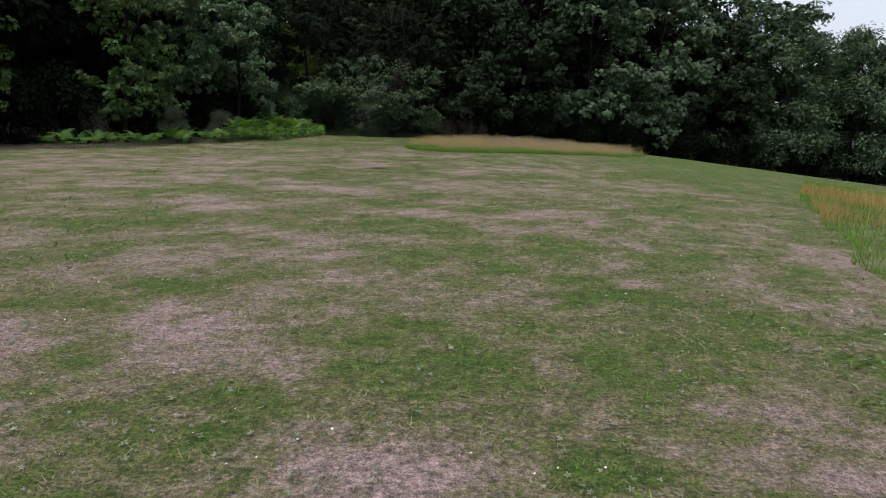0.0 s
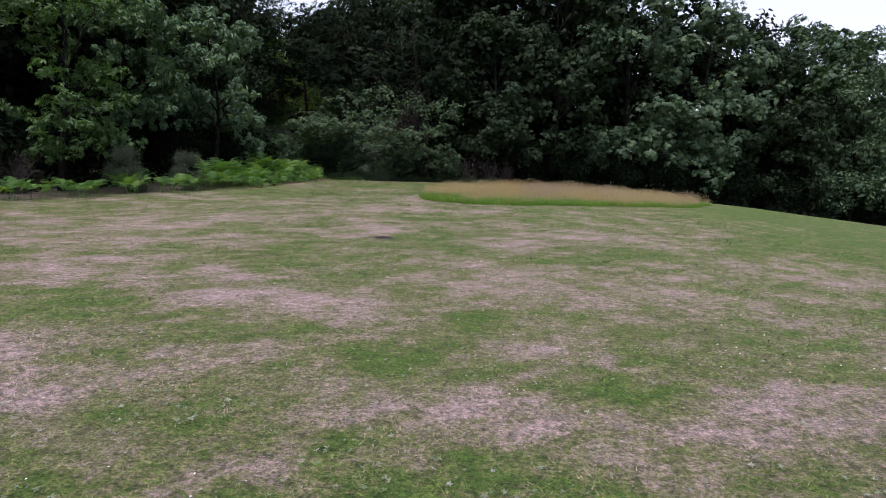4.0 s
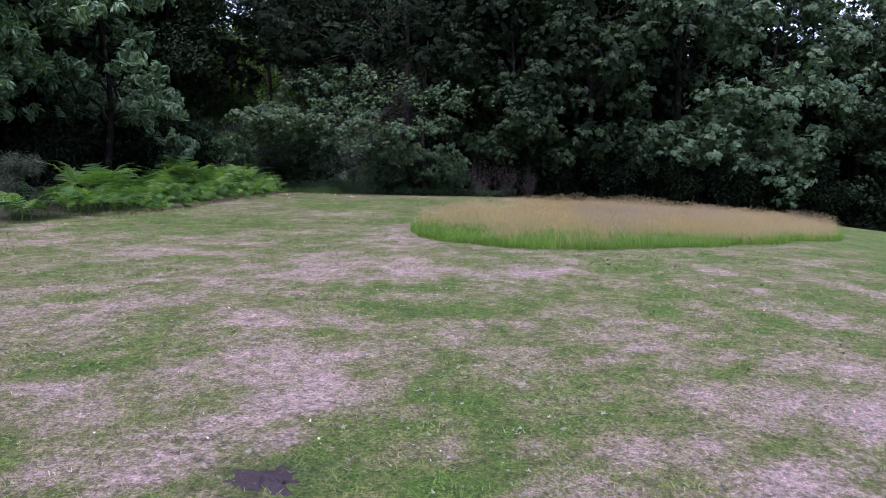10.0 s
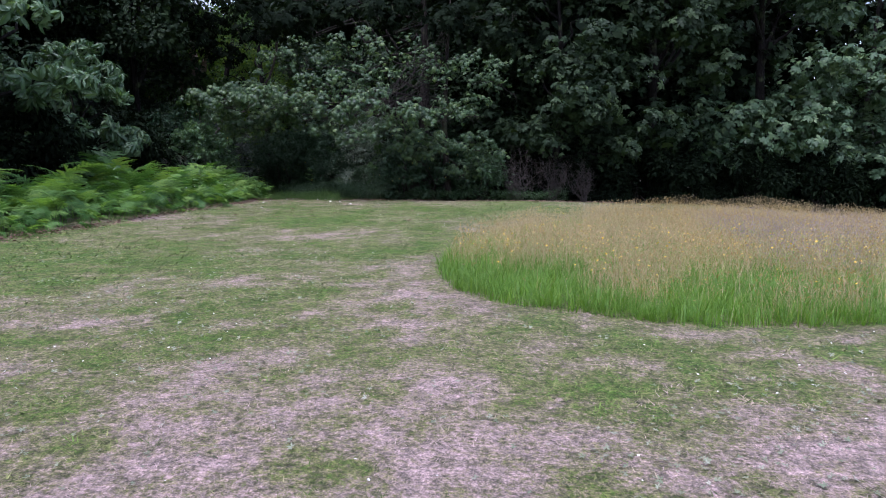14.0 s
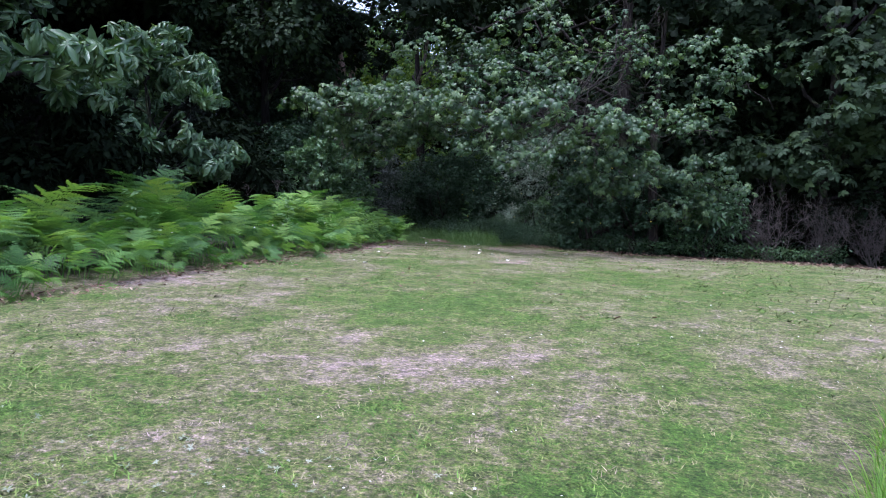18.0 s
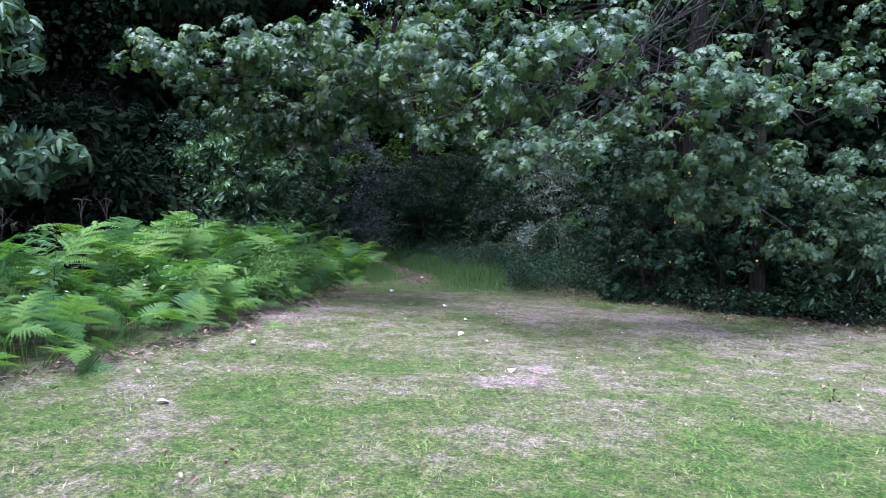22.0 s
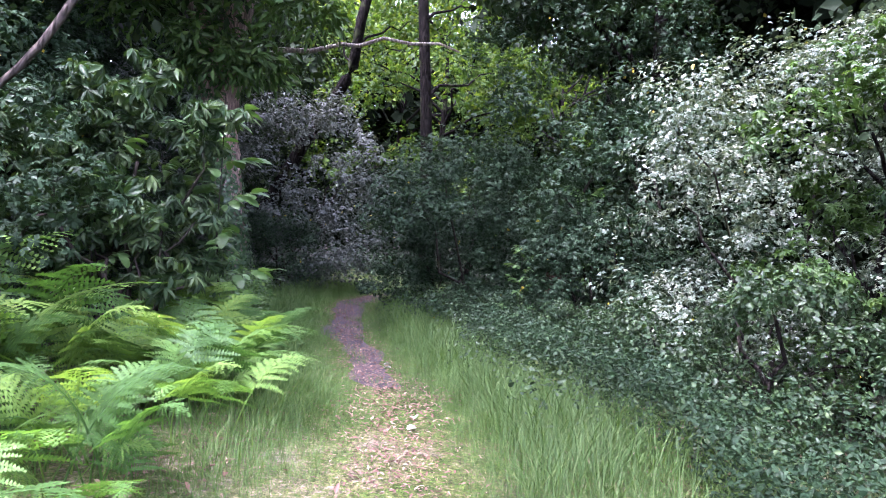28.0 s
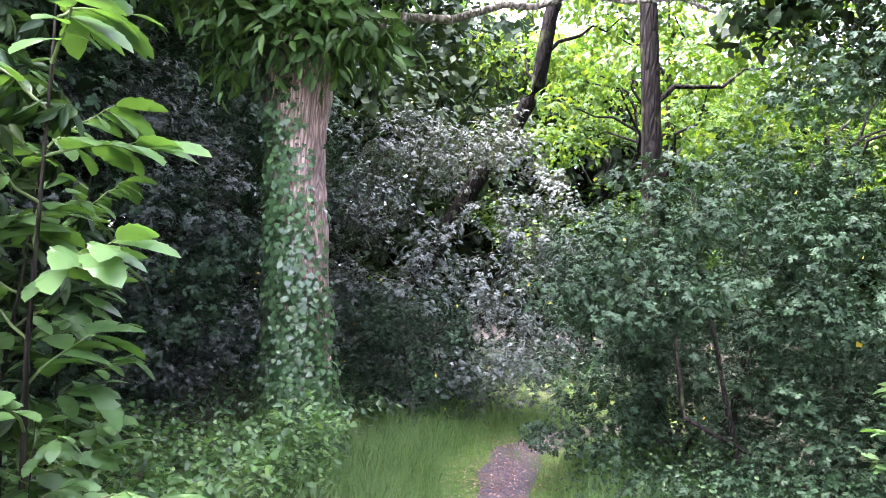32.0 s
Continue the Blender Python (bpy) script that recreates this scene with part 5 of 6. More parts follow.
again(holly, (-12.0, 45.4), 30, 0.85, "dark holly behind the chestnut saplings")
again(holly, (-10.6, 43.2), 130, 0.9, "dark holly behind the bracken")

thicket = shrub("bramble_bush", "light green bramble bush in front of the holly", "shrub", (-5.2, 46.4), 1.1, 0.8, L_SPINY, M_THICKET, 0.045, 147, 40, 18, 9, "bramble bushes beside the path", 0.0, fill=20)
again(thicket, (-4.2, 45.2), 80, 0.8)
again(thicket, (-6.2, 47.3), 190, 0.75, "bramble bush between grass and holly")
again(thicket, (-7.1, 48.7), 300, 0.6, "bramble bush between grass and holly")
again(lime, (-4.5, 47.0), 30, 0.5, "young maple with fresh yellow-green leaves beside the holly")

hazel = shrub("hazel_bush", "leafy dark green hazel under the oak's boughs", "shrub", (-3.6, 43.5), 2.1, 0.85, R_HOLLY, M_HOLLYSHADE, 0.045, 146, 60, 12, 9, "shrubs under the oak", 0.0, sub=6, fill=14)
again(hazel, (-2.5, 42.9), 90, 0.95)
again(hazel, (-1.5, 42.7), 170, 0.8)
again(hazel, (-4.3, 45.2), 200, 0.6, "shaded hazel beside the oak's foot")

# Undergrowth wears the same near-black colour in place of deep shade.
under = shrub("laurel_bush", "evergreen undergrowth at the wood's foot, coloured near-black for shade", "shrub", (-1.2, 44.2), 1.7, 1.1, L_LANCE, M_SHADE, 0.16, 151, 20, 16, 9, "undergrowth along the wood", 0.1)
for k, (x, y, sc) in enumerate([(0.9, 44.8, 1.0), (2.6, 44.9, 1.1), (4.6, 45.8, 1.1), (6.6, 46.4, 1.3), (9.0, 47.2, 1.2), (11.4, 47.9, 1.3), (13.9, 48.8, 1.2), (16.6, 49.6, 1.4), (19.6, 50.4, 1.3), (22.6, 51.2, 1.4), (26, 52.5, 1.4), (4.0, 49.5, 1.6), (-2.2, 48.4, 1.5),
                                 (30, 54, 1.5), (34, 55.2, 1.5), (-11.4, 36.4, 1.2), (-12.0, 33.2, 1.3), (-13.6, 29.5, 1.3), (-14.6, 26, 1.4), (-16, 24, 1.4), (-17.5, 20, 1.5), (-11.2, 40.6, 1.2), (-12.6, 43.2, 1.4), (-9.2, 59.3, 1.5), (-14.8, 58.5, 1.4), (-4.4, 51.8, 1.9), (-2.4, 50.6, 1.8), (7.6, 50.8, 1.8), (14, 53, 1.8), (21, 55, 1.8)]):
    again(under, (x, y), 47 * k, sc)
rhod = shrub("rhododendron_bush", "rhododendron with whorls of long leathery leaves", "shrub", (-9.8, 42.4), 1.8, 0.85, L_LONG, M_IVY, 0.15, 152, 16, 14, 9, "", 0.5, stem_mat=M_BARK, fill=18)
again(rhod, (-1.15, 42.2), 80, 0.75, "low rhododendron at the wood's foot")
bush = shrub("hazel_bush", "leafy dark green hazel with broad drooping leaves beside the path", "shrub", (-10.0, 44.9), 2.3, 0.9, R_LONG, M_HAZEL, 0.10, 155, 26, 6, 9, "hazels beside the path", 0.5, stem_mat=M_BARK, sub=6, fill=5)
again(bush, (-11.0, 45.7), 130, 1.05)
gorse = shrub("gorse_bush", "grey-green spiny gorse bush at the lawn's edge", "shrub", (-9.55, 28.8), 1.15, 0.5, L_NEEDLE, M_GORSE, 0.09, 153, 22, 40, 12, "", 0.05)
again(gorse, (-10.8, 27.4), 50, 1.1, "dull grey-green gorse behind the bracken")


def dead_shrub(label, at, H, seed):
    """A leafless shrub: bare stems that fan out from one stock, each with finer twigs."""
    g = np.random.default_rng(seed)
    ob = thing("dead_shrub", label, "shrub", "dead shrubs by the wood", (at[0], at[1], float(height(at[0], at[1])) - 0.02))
    twigs = []
    for k in range(16):
        a, lean = g.uniform(0, 2 * np.pi), g.uniform(0.12, 0.75)
        e = np.array([math.cos(a) * lean * H * 0.75, math.sin(a) * lean * H * 0.75, H * g.uniform(0.6, 1.0) * (1.1 - 0.4 * lean)])
        line = bent(np.array([g.normal() * 0.05, g.normal() * 0.05, 0]), e, -0.06, 8, g, 0.12)
        L = tube(line, np.linspace(0.011, 0.003, 8), 5, 0.05, k)
        part("stem", np_mesh("stem", L[0], L[1], M_DEAD, True), ob)
        for _ in range(44):
            p = line[int(g.integers(3, 8))]
            twigs.append(tube(bent(p, p + (unit(g.normal(size=(1, 3)))[0] + np.array([0, 0, 0.5])) * H * g.uniform(0.07, 0.2), 0.05, 4, g, 0.3), np.linspace(0.0030, 0.0012, 4), 3))
    V, F = joined(twigs)
    part("brushwood", np_mesh("brushwood", V, F, M_DEAD), ob, "fine bare brown twigs")
    return ob


dead_shrub("leafless brownish shrub of fine twigs at the wood's foot", (0.05, 42.4), 1.5, 154)
dead_shrub("grey leafless shrub of fine twigs at the wood's foot", (1.0, 42.7), 1.45, 156)
dead_shrub("leafless shrub of fine twigs at the wood's foot", (2.1, 43.0), 1.25, 157)
dead_shrub("purplish leafless shrub in the bracken", (-13.2, 25.6), 1.2, 158)

# ---------------------------------------------------------------- bracken


def frond_mesh(seed, pairs=13, leaflets=13):
    """One bracken frond, about a metre long: a bare stalk, then an arching triangular blade of narrow, well-spaced feathered leaflets."""
    g = np.random.default_rng(seed)
    s = np.linspace(0, 1, 14)
    arch = g.uniform(0.34, 0.70)
    stalk = np.stack([0.03 * np.sin(s * 4 + seed), arch * s ** 2.2, 0.98 * s - 0.36 * s ** 3.0], 1)
    tv, tf = tube(stalk, np.linspace(0.006, 0.0015, 14), 4)
    pieces = [(tv, np.concatenate([tf[:, [0, 1, 2]], tf[:, [0, 2, 3]]]))]
    tang = unit(np.gradient(stalk, axis=0))
    start = g.uniform(0.36, 0.46)
    for k in range(pairs):
        q = (k / (pairs - 1)) ** 0.9
        u = start + (0.99 - start) * q
        p0 = np.array([np.interp(u, s, stalk[:, c]) for c in range(3)])
        t = unit(np.array([[np.interp(u, s, tang[:, c]) for c in range(3)]]))[0]
        ln = (0.27 * (1 - q) ** 0.85 + 0.02) * g.uniform(0.85, 1.1)
        for side in (-1, 1):
            p = p0 + t * 0.010 * side
            out = np.array([side, 0, 0]) + (0.25 + 0.6 * q) * t + np.array([0, 0, 0.06 + 0.08 * g.normal()])
            out = out / np.linalg.norm(out)
            upv = np.cross(out, t)
            upv = upv / np.linalg.norm(upv) * (1 if upv[2] > 0 else -1)
            wd = np.cross(upv, out)
            droop = g.uniform(0.10, 0.35)
            at = lambda a: p + out * ln * a + np.array([0, 0, -droop * ln * a * a])
            tris = [np.array([p + wd * 0.0035, p - wd * 0.0035, at(1.0)])]
            m = max(3, int(round(leaflets * ln / 0.27)))
            for i in range(m):
                a = (i + 0.4) / (m + 0.4)
                c0 = at(a)
                w = 0.030 * (1 - a) ** 0.7 * (0.5 + 0.5 * ln / 0.27) + 0.004
                h = 0.46 * ln / m + 0.001
                for sg in (-1, 1):
                    tip = c0 + sg * wd * w + out * w * 0.4 + upv * g.normal() * 0.12 * w
                    tris.append(np.array([c0 - out * h, c0 + out * h, tip]))
            pieces.append((np.concatenate(tris), np.arange(3 * len(tris)).reshape(-1, 3)))
    V, F = joined(pieces)
    return np_mesh("frond", V, F, M_FERN)


FRONDS = [frond_mesh(s) for s in (1, 2, 3, 4)]
FRONDS_FAR = [frond_mesh(s, 11, 4) for s in (5, 6, 7, 8)]


def bracken(at, size, seed, count=7, kinds=FRONDS, label="bright green bracken fern with arching fronds"):
    g = np.random.default_rng(seed)
    ob = thing("bracken_fern", label, "fern", "bracken bank", (at[0], at[1], float(height(at[0], at[1])) - 0.01))
    a0 = g.uniform(0, 360)
    for k in range(count):
        f = new("frond", kinds[int(g.integers(4))])
        f.parent = ob
        f.matrix_basis = pose(g.normal() * 0.13, g.normal() * 0.13, 0, g.uniform(-22, 8), g.uniform(-12, 12), a0 + k * 360 / count + g.uniform(-25, 25)) @ Matrix.Scale(size * g.uniform(0.7, 1.2), 4)
    return ob


g = np.random.default_rng(160)
for k in range(190):
    y = 30.4 + 14.2 * k / 189 + g.uniform(-0.25, 0.25)
    back = 1.7 * g.uniform(0, 1) ** 1.3
    bracken((float(fern_edge(y)) - 0.14 - back, y), (0.64 + 0.40 * back) * g.uniform(0.6, 1.4), 1600 + k, 5)
for k in range(58):
    y = 30.6 + 12.6 * k / 57 + g.uniform(-0.1, 0.1)
    ob = bracken((float(fern_edge(y)) + g.uniform(-0.12, 0.06), y), g.uniform(0.42, 0.66), 1900 + k, 4, FRONDS, "low bracken fern leaning over the lawn's edge")
    ob.rotation_euler = (0, radians(g.uniform(12, 32)), 0)
for k in range(34):
    y = 22.5 + 8.5 * k / 33
    x = float(fern_edge(y)) - 0.3 - abs(g.normal()) * 0.8
    bracken((x, y), g.uniform(0.7, 1.0), 1700 + k, 6, FRONDS_FAR, "dull green bracken fern at the lawn's west edge")
for k, (x, y, s) in enumerate([(-8.3, 43.0, 0.9), (-8.5, 43.9, 1.0), (-8.75, 44.4, 0.95), (-9.1, 44.9, 1.0), (-9.5, 45.3, 0.95), (-9.9, 45.9, 1.0), (-10.3, 46.4, 0.9), (-9.2, 44.0, 1.1), (-10.6, 46.9, 0.9), (-9.6, 46.0, 0.8), (-10.4, 45.6, 1.1), (-9.67, 45.47, 0.80), (-9.68, 45.82, 0.78), (-9.70, 46.14, 0.74), (-10.03, 46.56, 0.80), (-10.06, 45.86, 0.95)]):
    bracken((x, y), s, 1800 + k, 8, FRONDS, "tall bright bracken beside the woodland path")


def bramble(name, label, pick, n, size, seed, mat, leaf=None, hgt=0.5):
    """Low tangle: arching stems are hidden under leaves set at many heights."""
    g = np.random.default_rng(seed)
    x, y = pick(n, g)
    top = hgt * (0.35 + 0.9 * fbm(x * 1.6, y * 1.6, seed, 3))
    P = np.stack([x, y, height(x, y) + top * g.uniform(0.05, 1, len(x)) ** 0.6], 1)
    V, F = leaves(leaf or L_SPINY, P, np.array([0, 0, 0.9]) + g.normal(size=P.shape) * 0.6, g.normal(size=P.shape), size * g.uniform(0.5, 1.3, len(P)))
    return stuff(name, np_mesh(name, V, F, mat), label, "brambles")


def by_fern(n, g):
    y = g.uniform(33, 48, n)
    x = fern_edge(y) + 0.7 * (fbm(y * 1.6, y * 0, 5, 3) - 0.3) - np.abs(g.normal(size=n)) * 0.4
    k = 0.35 * vnoise(y * 1.5 + 0.3, y * 0, 33) + 0.25 * g.uniform(-1, 1, n) + 0.45 * np.exp(-((y - 39.6) / 1.2) ** 2) > 0.47
    return x[k], y[k]


def by_wood(n, g):
    x = g.uniform(-7.4, 1.5, n)
    return x, wood_edge(x) + 0.25 + g.normal(size=n) * 0.35


def by_bend(n, g):
    x, y = g.uniform(-10.5, -2, n), g.uniform(44.6, 55.5, n)
    k = (path_gap(x, y) > 0.8 + 0.5 * (vnoise(x * 1.2, y * 1.2, 3) - 0.5)) & (x > np.interp(y, cy, cx))
    return x[k], y[k]


def by_verge(n, g):
    y = g.uniform(42.8, 51.0, n)
    return east_edge(y) + 0.9 * (vnoise(y * 1.3, y * 0 + 0.4, 21) - 0.45) + np.abs(g.normal(size=n)) * 0.6, y


def by_sapling(n, g):
    x, y = g.uniform(-12.2, -8.6, n), g.uniform(46.2, 49.2, n)
    k = (path_gap(x, y) > 0.9 + 0.3 * vnoise(x * 1.5, y * 1.5, 2)) & (x < np.interp(y, cy, cx))
    return x[k], y[k]


def by_ivy(n, g):
    x, y = g.uniform(-20, -9.6, n), g.uniform(44, 58, n)
    k = (path_gap(x, y) > 1.15) & (x < np.interp(y, cy, cx) + 0.2)
    return x[k], y[k]


bramble("bramble_patch", "light green bramble leaves among the bracken", by_fern, 24000, 0.042, 171, M_BRAMBLE, hgt=0.62)
bramble("bramble_patch", "green bramble and ivy leaves at the wood's foot", by_wood, 7000, 0.045, 172, M_THICKET, hgt=0.45)
bramble("bramble_patch", "bramble and nettle leaves beside the path's bend", by_bend, 26000, 0.040, 173, M_THICKET, hgt=0.7)
bramble("bramble_patch", "bramble and small holly shoots along the path's verge", by_verge, 26000, 0.030, 175, M_HOLLYSHADE, hgt=0.62)
bramble("honeysuckle", "pale young honeysuckle and bramble shoots over the verge", by_verge, 6000, 0.027, 177, M_THICKET, hgt=0.7)
bramble("bramble_patch", "green nettle and bramble leaves under the saplings", by_sapling, 20000, 0.050, 176, M_BIGLEAF, hgt=0.75)
bramble("ivy_carpet", "low dark ivy and bramble under the clad trunk", by_ivy, 20000, 0.075, 174, M_IVY, hgt=0.65)
daisies((lambda y: np.stack([fern_edge(y) - np.abs(rng.normal(size=len(y))) * 0.3, y, height(fern_edge(y), y) + 0.45], 1))(np.linspace(34, 41, 26)), 0.03, M_WHITE, "bramble_flowers", "small white bramble flowers among the leaves", rng)

# ---------------------------------------------------------------- the ivy-clad trunk and the wood behind it
g = np.random.default_rng(180)
io = np.array([-12.4, 49.5, float(height(-12.4, 49.5)) - 0.03])
ivy_tree = thing("ivy_clad_tree", "stout tree with ridged pinkish bark half clad in ivy", "tree", "", tuple(io))
zs = np.linspace(0, 1, 26)
tp = np.stack([-0.20 * zs + 0.03 * np.sin(zs * 6), -0.20 * zs, 3.65 * zs], 1)
tr = 0.240 + 0.12 * np.exp(-zs * 9) + 0.08 * smooth(0.72, 1.0, zs)
V, F = tube(tp, tr, 28, 0.10, 2)
part("trunk", np_mesh("trunk", V, F, M_BARKRED, True), ivy_tree, "ridged pinkish-brown bark")
for k, (q, r0) in enumerate([((-1.2, -0.7, 5.6), 0.18), ((0.6, 0.3, 6.6), 0.2), ((0.1, -0.8, 7.0), 0.16), ((-0.4, 0.8, 7.8), 0.17), ((2.6, 2.4, 4.4), 0.05)]):
    L = tube(bent(tp[-1] - np.array([0, 0, 0.15]), np.array(q), 0.08, 10, g, 0.035), np.linspace(r0, 0.02, 10), 9, 0.06, k)
    part("limb", np_mesh("limb", L[0], L[1], M_BARKRED if k < 4 else M_BARKPALE, True), ivy_tree)
n = 17000
zz = 3.6 * g.uniform(0, 1, n) ** 1.6
ang = g.uniform(0, 2 * np.pi, n)
keep = g.uniform(0, 1, n) < np.clip(1.0 - 0.34 * zz + 0.65 * np.cos(ang + 1.8) + 0.9 * (fbm(ang * 1.5, zz * 1.4, 77, 3) - 0.5), 0.01, 1)
zz, ang = zz[keep], ang[keep]
rad = np.interp(zz, tp[:, 2], tr) + g.uniform(0.0, 0.10, len(zz)) * (1.3 - 0.3 * zz)
nr = np.stack([np.cos(ang), np.sin(ang), np.zeros(len(ang))], 1)
P = np.stack([np.interp(zz, tp[:, 2], tp[:, 0]), np.interp(zz, tp[:, 2], tp[:, 1]), zz], 1) + nr * rad[:, None]
V, F = leaves(L_IVY, P, nr + g.normal(size=P.shape) * 0.35 + [0, 0, 0.3], np.array([0, 0, -1.0]) + g.normal(size=P.shape) * 0.4, 0.055 * g.uniform(0.6, 1.3, len(P)))
part("ivy", np_mesh("ivy", V, F, M_IVY), ivy_tree, "glossy climbing ivy leaves")
c = np.array([(-1.3, -0.8, 6.0), (0.6, 0.3, 6.9), (0.1, -1.1, 6.9), (-0.5, 1.0, 7.8), (1.5, 0.5, 6.9), (-2.0, 0.5, 6.6), (0.3, -0.4, 4.5), (-0.8, -0.6, 4.7), (1.2, -0.2, 4.3), (-1.3, -0.9, 4.2), (0.15, -0.5, 3.55), (-0.3, -0.55, 3.5), (0.45, -0.25, 3.65), (-0.1, -0.75, 3.85)])
V, F = crown(c, np.array([1.1, 1.3, 1.0, 1.4, 1.0, 1.2, 0.45, 0.5, 0.45, 0.5, 0.36, 0.36, 0.36, 0.42]), 44, 10, L_LONG, 0.16, g, 0.7, -0.5)
part("crown", np_mesh("crown", V, F, M_LIME), ivy_tree)


def slim_tree(name, label, pts, radii, mat, crown_pts, crown_r, leaf_mat, size, seed):
    g = np.random.default_rng(seed)
    ob = thing(name, label, "tree", "trees inside the wood", tuple(np.array(pts[0], float)))
    p = np.array(pts, float) - np.array(pts[0], float)
    q = np.stack([np.interp(np.linspace(0, len(p) - 1, 16), np.arange(len(p)), p[:, k]) for k in range(3)], 1)
    V, F = tube(q, np.interp(np.linspace(0, 1, 16), np.linspace(0, 1, len(radii)), radii), 10, 0.06, seed)
    part("trunk", np_mesh("trunk", V, F, mat, True), ob)
    c = np.array(crown_pts, float) - np.array(pts[0], float)
    for k, e in enumerate(c):
        z0 = np.clip(e[2] - 0.8, 0.8, q[-1, 2])
        a = np.array([np.interp(z0, q[:, 2], q[:, 0]), np.interp(z0, q[:, 2], q[:, 1]), z0])
        L = tube(bent(a, e, 0.06, 7, g, 0.1), np.linspace(0.035, 0.006, 7), 6, 0.03, k)
        part("limb", np_mesh("limb", L[0], L[1], mat, True), ob)
    V, F = crown(c, np.full(len(c), crown_r), 40, 10, L_CARD, size, g, 0.45, -0.9)
    part("crown", np_mesh("crown", V, F, leaf_mat), ob)
    return ob


gz = lambda x, y: float(height(x, y)) - 0.03
slim_tree("beech_tree", "slim dark straight trunk with sunlit yellow-green leaves", [(-10.45, 52.9, gz(-10.45, 52.9)), (-10.65, 52.75, 3.0), (-11.15, 52.5, 9.5)], [0.13, 0.11, 0.06], M_BARKSHADE,
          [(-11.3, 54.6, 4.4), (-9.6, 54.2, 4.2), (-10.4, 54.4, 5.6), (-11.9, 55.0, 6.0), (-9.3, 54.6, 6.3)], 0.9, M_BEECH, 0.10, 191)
slim_tree("beech_tree", "leaning dark trunk among bright backlit leaves", [(-15.8, 53.9, gz(-15.8, 53.9)), (-14.1, 54.3, 2.8), (-13.6, 54.5, 3.64), (-13.15, 54.5, 4.4), (-12.9, 54.3, 5.4), (-12.5, 54.6, 7.6)], [0.17, 0.14, 0.13, 0.12, 0.11, 0.06], M_BARKSHADE,
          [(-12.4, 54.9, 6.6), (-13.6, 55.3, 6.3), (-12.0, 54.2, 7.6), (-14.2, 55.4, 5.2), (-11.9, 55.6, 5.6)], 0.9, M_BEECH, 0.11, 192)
beech_back = tree("beech_tree", "beech with translucent yellow-green leaves beyond the path", "tree", (-14.5, 64.0), 11.5, 3.8, 0.8, R_FAR, M_BEECH, 0.10, 193, 44, 19, 12, 0.16, "trees inside the wood", fill=40, sub=8)
for (x, y, turn, sc) in [(-19.0, 70.5, 80, 1.1), (-11.0, 69.0, 190, 1.1), (-24.0, 66.0, 260, 1.0), (-15.5, 76.0, 20, 1.3), (-25, 75, 120, 1.3), (-7.5, 76, 200, 1.2)]:
    again(beech_back, (x, y), turn, sc)

# chestnut sapling beside the path
sp_o = np.array([-10.2, 46.3, float(height(-10.2, 46.3)) - 0.02])
sapling = thing("chestnut_sapling", "young sweet chestnut with long toothed leaves", "sapling", "", tuple(sp_o))
st = np.array([(0, 0, 0), (0.02, 0.02, 0.6), (-0.02, 0.0, 1.2), (0.03, -0.03, 1.8), (0.05, -0.05, 2.5)])
V, F = tube(st, [0.013, 0.011, 0.009, 0.006, 0.003], 6)
part("stem", np_mesh("stem", V, F, M_BARK, True), sapling)
me_big = np_mesh("leaf", L_CHEST[0] * np.array([0.34, 0.25, 0.25]), L_CHEST[1], M_BIGLEAF)
g = np.random.default_rng(195)
for k in range(15):
    z = 0.35 + 2.0 * (k / 14)
    a = radians(k * 137.5 + g.uniform(-30, 30))
    reach = g.uniform(0.22, 0.5) * (1.3 - 0.3 * z)
    e = np.array([reach * math.cos(a), reach * math.sin(a), z + g.uniform(-0.05, 0.25)])
    base = np.array([np.interp(z - 0.1, st[:, 2], st[:, 0]), np.interp(z - 0.1, st[:, 2], st[:, 1]), z - 0.1])
    line = bent(base, e, 0.08, 7, g, 0.06)
    L = tube(line, np.linspace(0.006, 0.002, 7), 5)
    part("twig", np_mesh("twig", L[0], L[1], M_STEM, True), sapling)
    for q in range(11):
        u = 0.2 + 0.8 * q / 10
        p = [float(np.interp(u, np.linspace(0, 1, 7), line[:, c])) for c in range(3)]
        f = new("leaf", me_big)
        f.parent = sapling
        f.matrix_basis = pose(*p, g.uniform(-28, 22), g.uniform(-30, 30), math.degrees(a) - 90 + (55 if q % 2 else -55) * (1.15 - 0.7 * u) + g.uniform(-18, 18)) @ Matrix.Scale(g.uniform(0.5, 0.95), 4)

for (x, y, turn, sc) in [(-11.7, 47.1, 100, 0.85), (-11.2, 46.0, 220, 0.95), (-12.3, 46.8, 300, 1.1), (-10.6, 45.2, 40, 0.8), (-10.64, 46.42, 70, 0.9), (-8.05, 50.1, 150, 0.55), (-7.6, 52.0, 40, 0.95)]:
    again(sapling, (x, y), turn, sc)

again(sapling, (-7.6, 36.9), 60, 0.38, "chestnut seedling with pale leaves among the bracken")
again(sapling, (-8.15, 34.3), 200, 0.4, "chestnut seedling with pale leaves among the bracken")

again(sapling, (-10.16, 46.32), 20, 0.42, "broad-leaved chestnut seedling low beside the path")

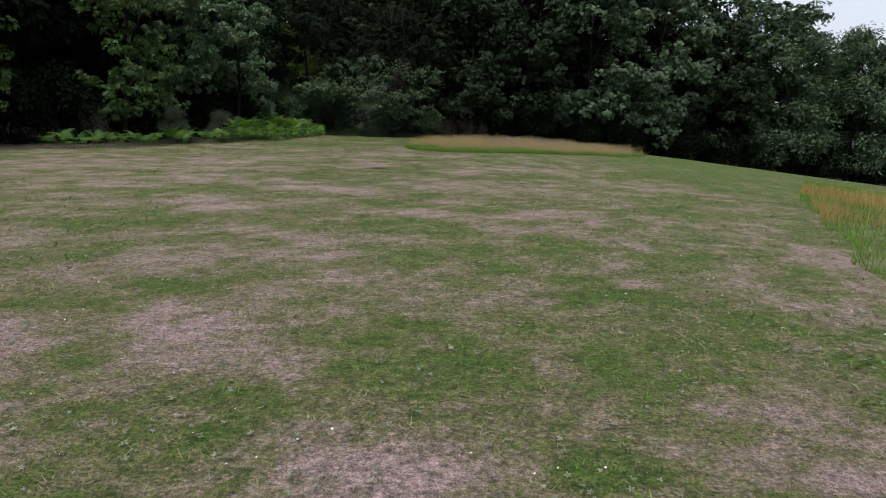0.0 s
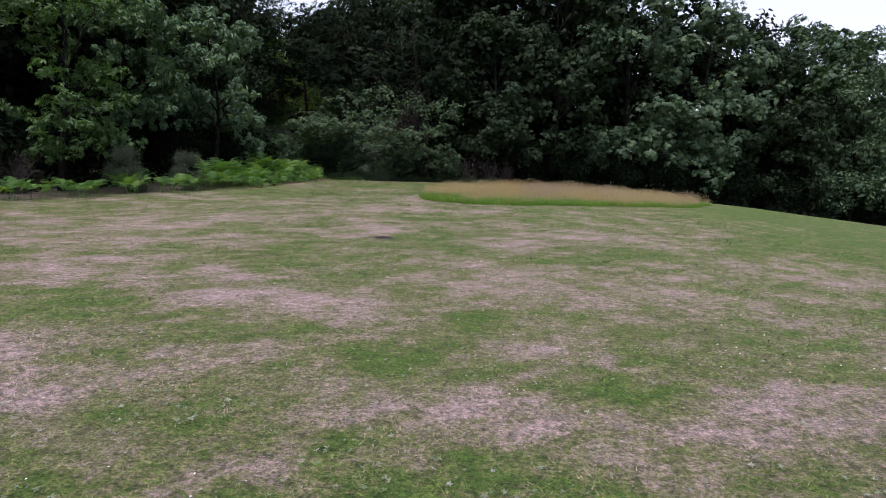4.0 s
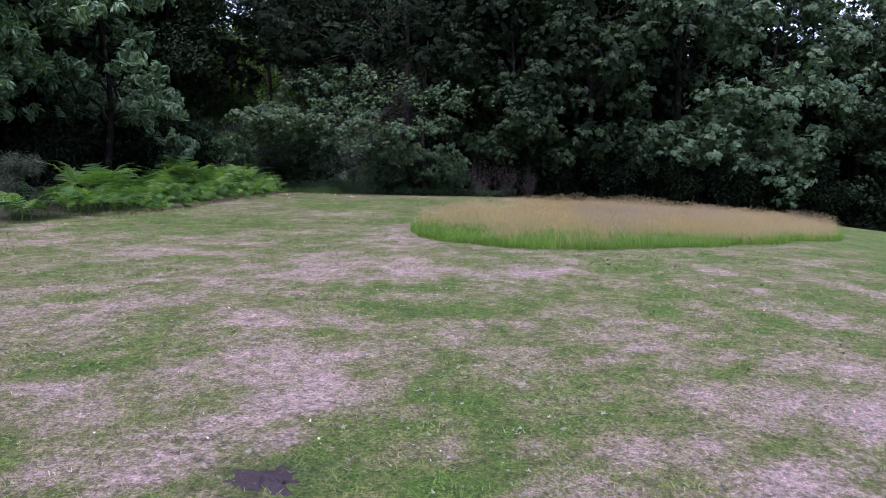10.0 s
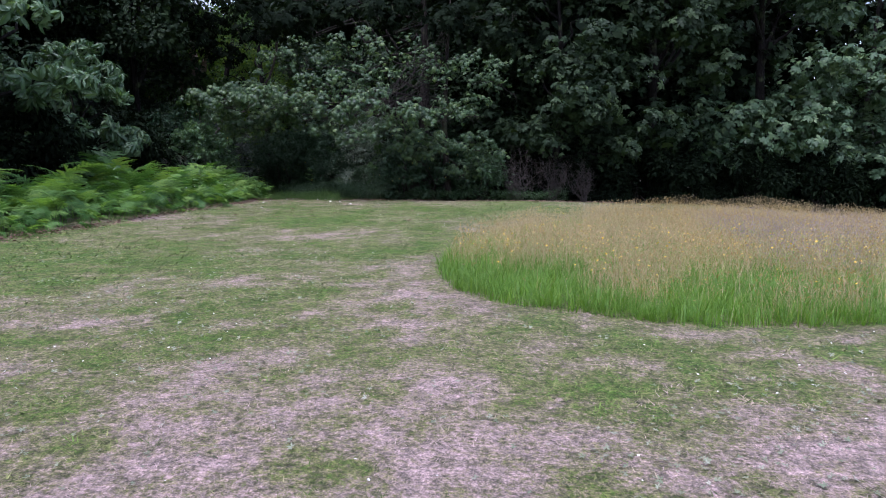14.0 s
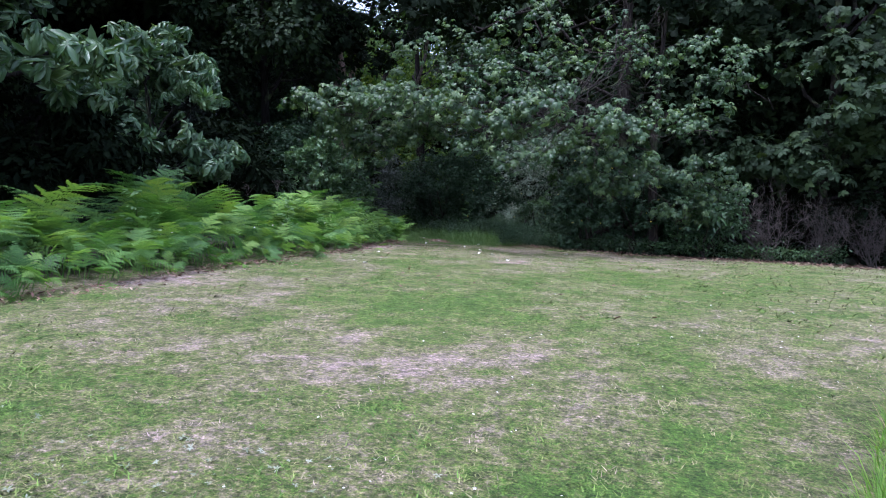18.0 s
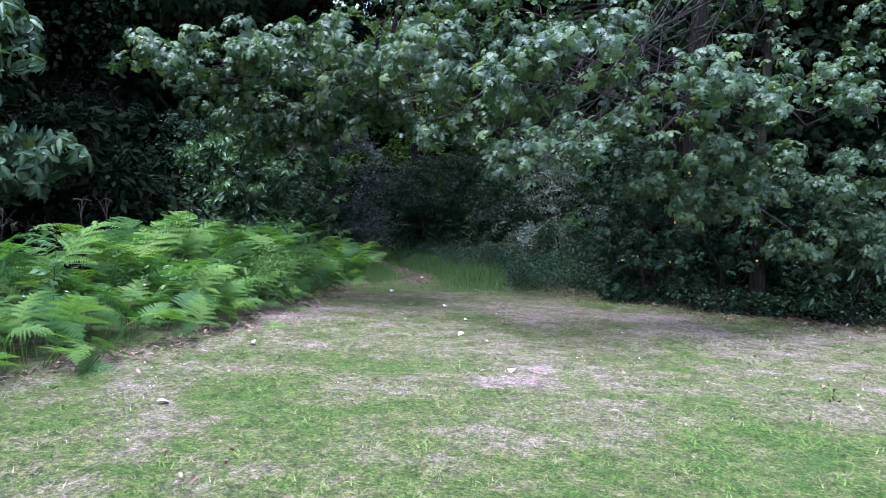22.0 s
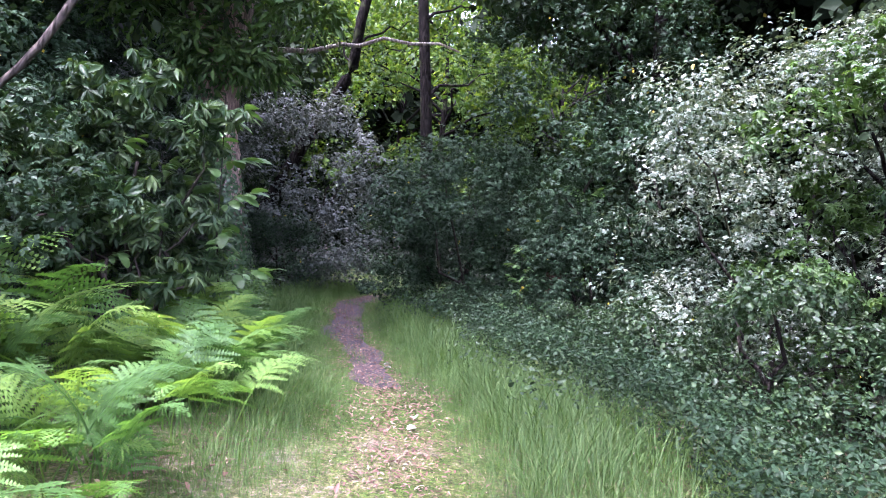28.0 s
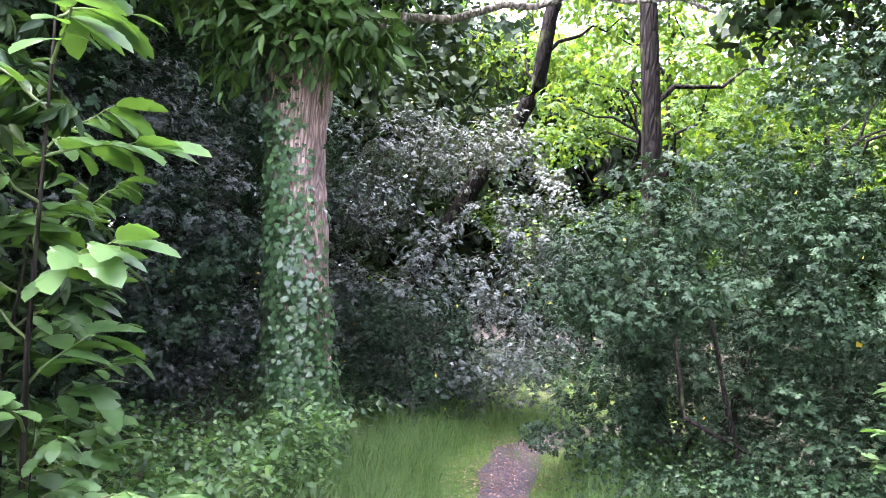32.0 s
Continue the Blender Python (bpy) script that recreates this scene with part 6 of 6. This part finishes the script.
# dry stalks that stand above the bracken
g = np.random.default_rng(197)
for (x, y, h) in [(-8.5, 37.2, 1.0), (-8.35, 37.9, 1.1), (-8.7, 38.6, 1.12), (-8.3, 36.4, 0.95), (-8.6, 39.6, 1.15), (-8.9, 35.6, 1.05)]:
    ob = thing("dry_stalk", "tall thin dry stalk with a small branched head", "plant", "dry stalks in the bracken", (x, y, float(height(x, y)) - 0.02))
    line = bent((0, 0, 0), (g.normal() * 0.06, g.normal() * 0.06, h), 0.0, 7, g, 0.02)
    L = tube(line, np.linspace(0.004, 0.0015, 7), 5)
    part("stem", np_mesh("stem", L[0], L[1], M_DEAD, True), ob)
    V, F = joined([tube(bent(line[-1 - int(g.integers(0, 2))], line[-1] + np.array([g.normal() * 0.07, g.normal() * 0.07, g.uniform(-0.06, 0.06)]), 0.1, 4, g, 0.1), np.linspace(0.0025, 0.0015, 4), 4) for _ in range(7)])
    part("head", np_mesh("head", V, F, M_DEAD, True), ob, "dry brown branched head")

# fallen branch and a rotten stump at the foot of the holly
br = thing("fallen_branch", "short bare fallen branch lying at the bramble's foot", "branch", "", (-5.65, 45.42, float(height(-5.65, 45.42)) + 0.045))
L = tube(bent((-0.14, -0.30, 0.0), (0.16, 0.34, 0.05), 0.06, 9, g, 0.06), np.linspace(0.034, 0.020, 9), 9, 0.08, 6)
part("wood", np_mesh("wood", L[0], L[1], M_BARKPALE, True), br)
L = tube(bent((0.02, 0.05, 0.03), (0.22, 0.06, 0.14), 0.05, 5, g, 0.1), np.linspace(0.012, 0.005, 5), 6)
part("side_twig", np_mesh("side_twig", L[0], L[1], M_BARKPALE, True), br)
stump = thing("tree_stump", "broken rotten reddish-brown stump among the holly", "stump", "", (-7.7, 50.5, float(height(-7.7, 50.5)) - 0.03))
zs = np.linspace(0, 1, 9)
V, F = tube(np.stack([0.05 * zs, 0.04 * zs ** 2, 0.95 * zs], 1), 0.13 + 0.06 * np.exp(-zs * 5), 16, 0.16, 8)
V[-16:, 2] += 0.09 * np.sin(np.arange(16) * 1.3) + 0.04 * g.normal(size=16)
part("wood", np_mesh("wood", V, F, M_ROT, True), stump)

# ---------------------------------------------------------------- distant foliage closing the wood
g = np.random.default_rng(300)
n = 60000
x = np.where(g.uniform(0, 1, n) < 0.45, g.uniform(-46, -4, n), g.uniform(-48, 70, n))
y = np.interp(x, [-48, -30, -12, 0, 20, 45, 70], [30, 62, 84, 70, 70, 76, 84]) + g.normal(size=n) * 2.5
z = height(x, y) + g.uniform(0, 1, n) * (9.5 + 3.5 * vnoise(x * 0.25, x * 0 + 1.0, 3)) * np.interp(x, [10, 22], [1, 0.6])
P = np.stack([x, y, z], 1)
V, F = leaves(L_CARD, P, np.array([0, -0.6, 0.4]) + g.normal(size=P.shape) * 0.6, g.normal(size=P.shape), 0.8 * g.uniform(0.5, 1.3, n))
stuff("far_woods", np_mesh("far_woods", V, F, M_SHADE), "dense foliage deep in the wood, coloured near-black for shade", "trees")
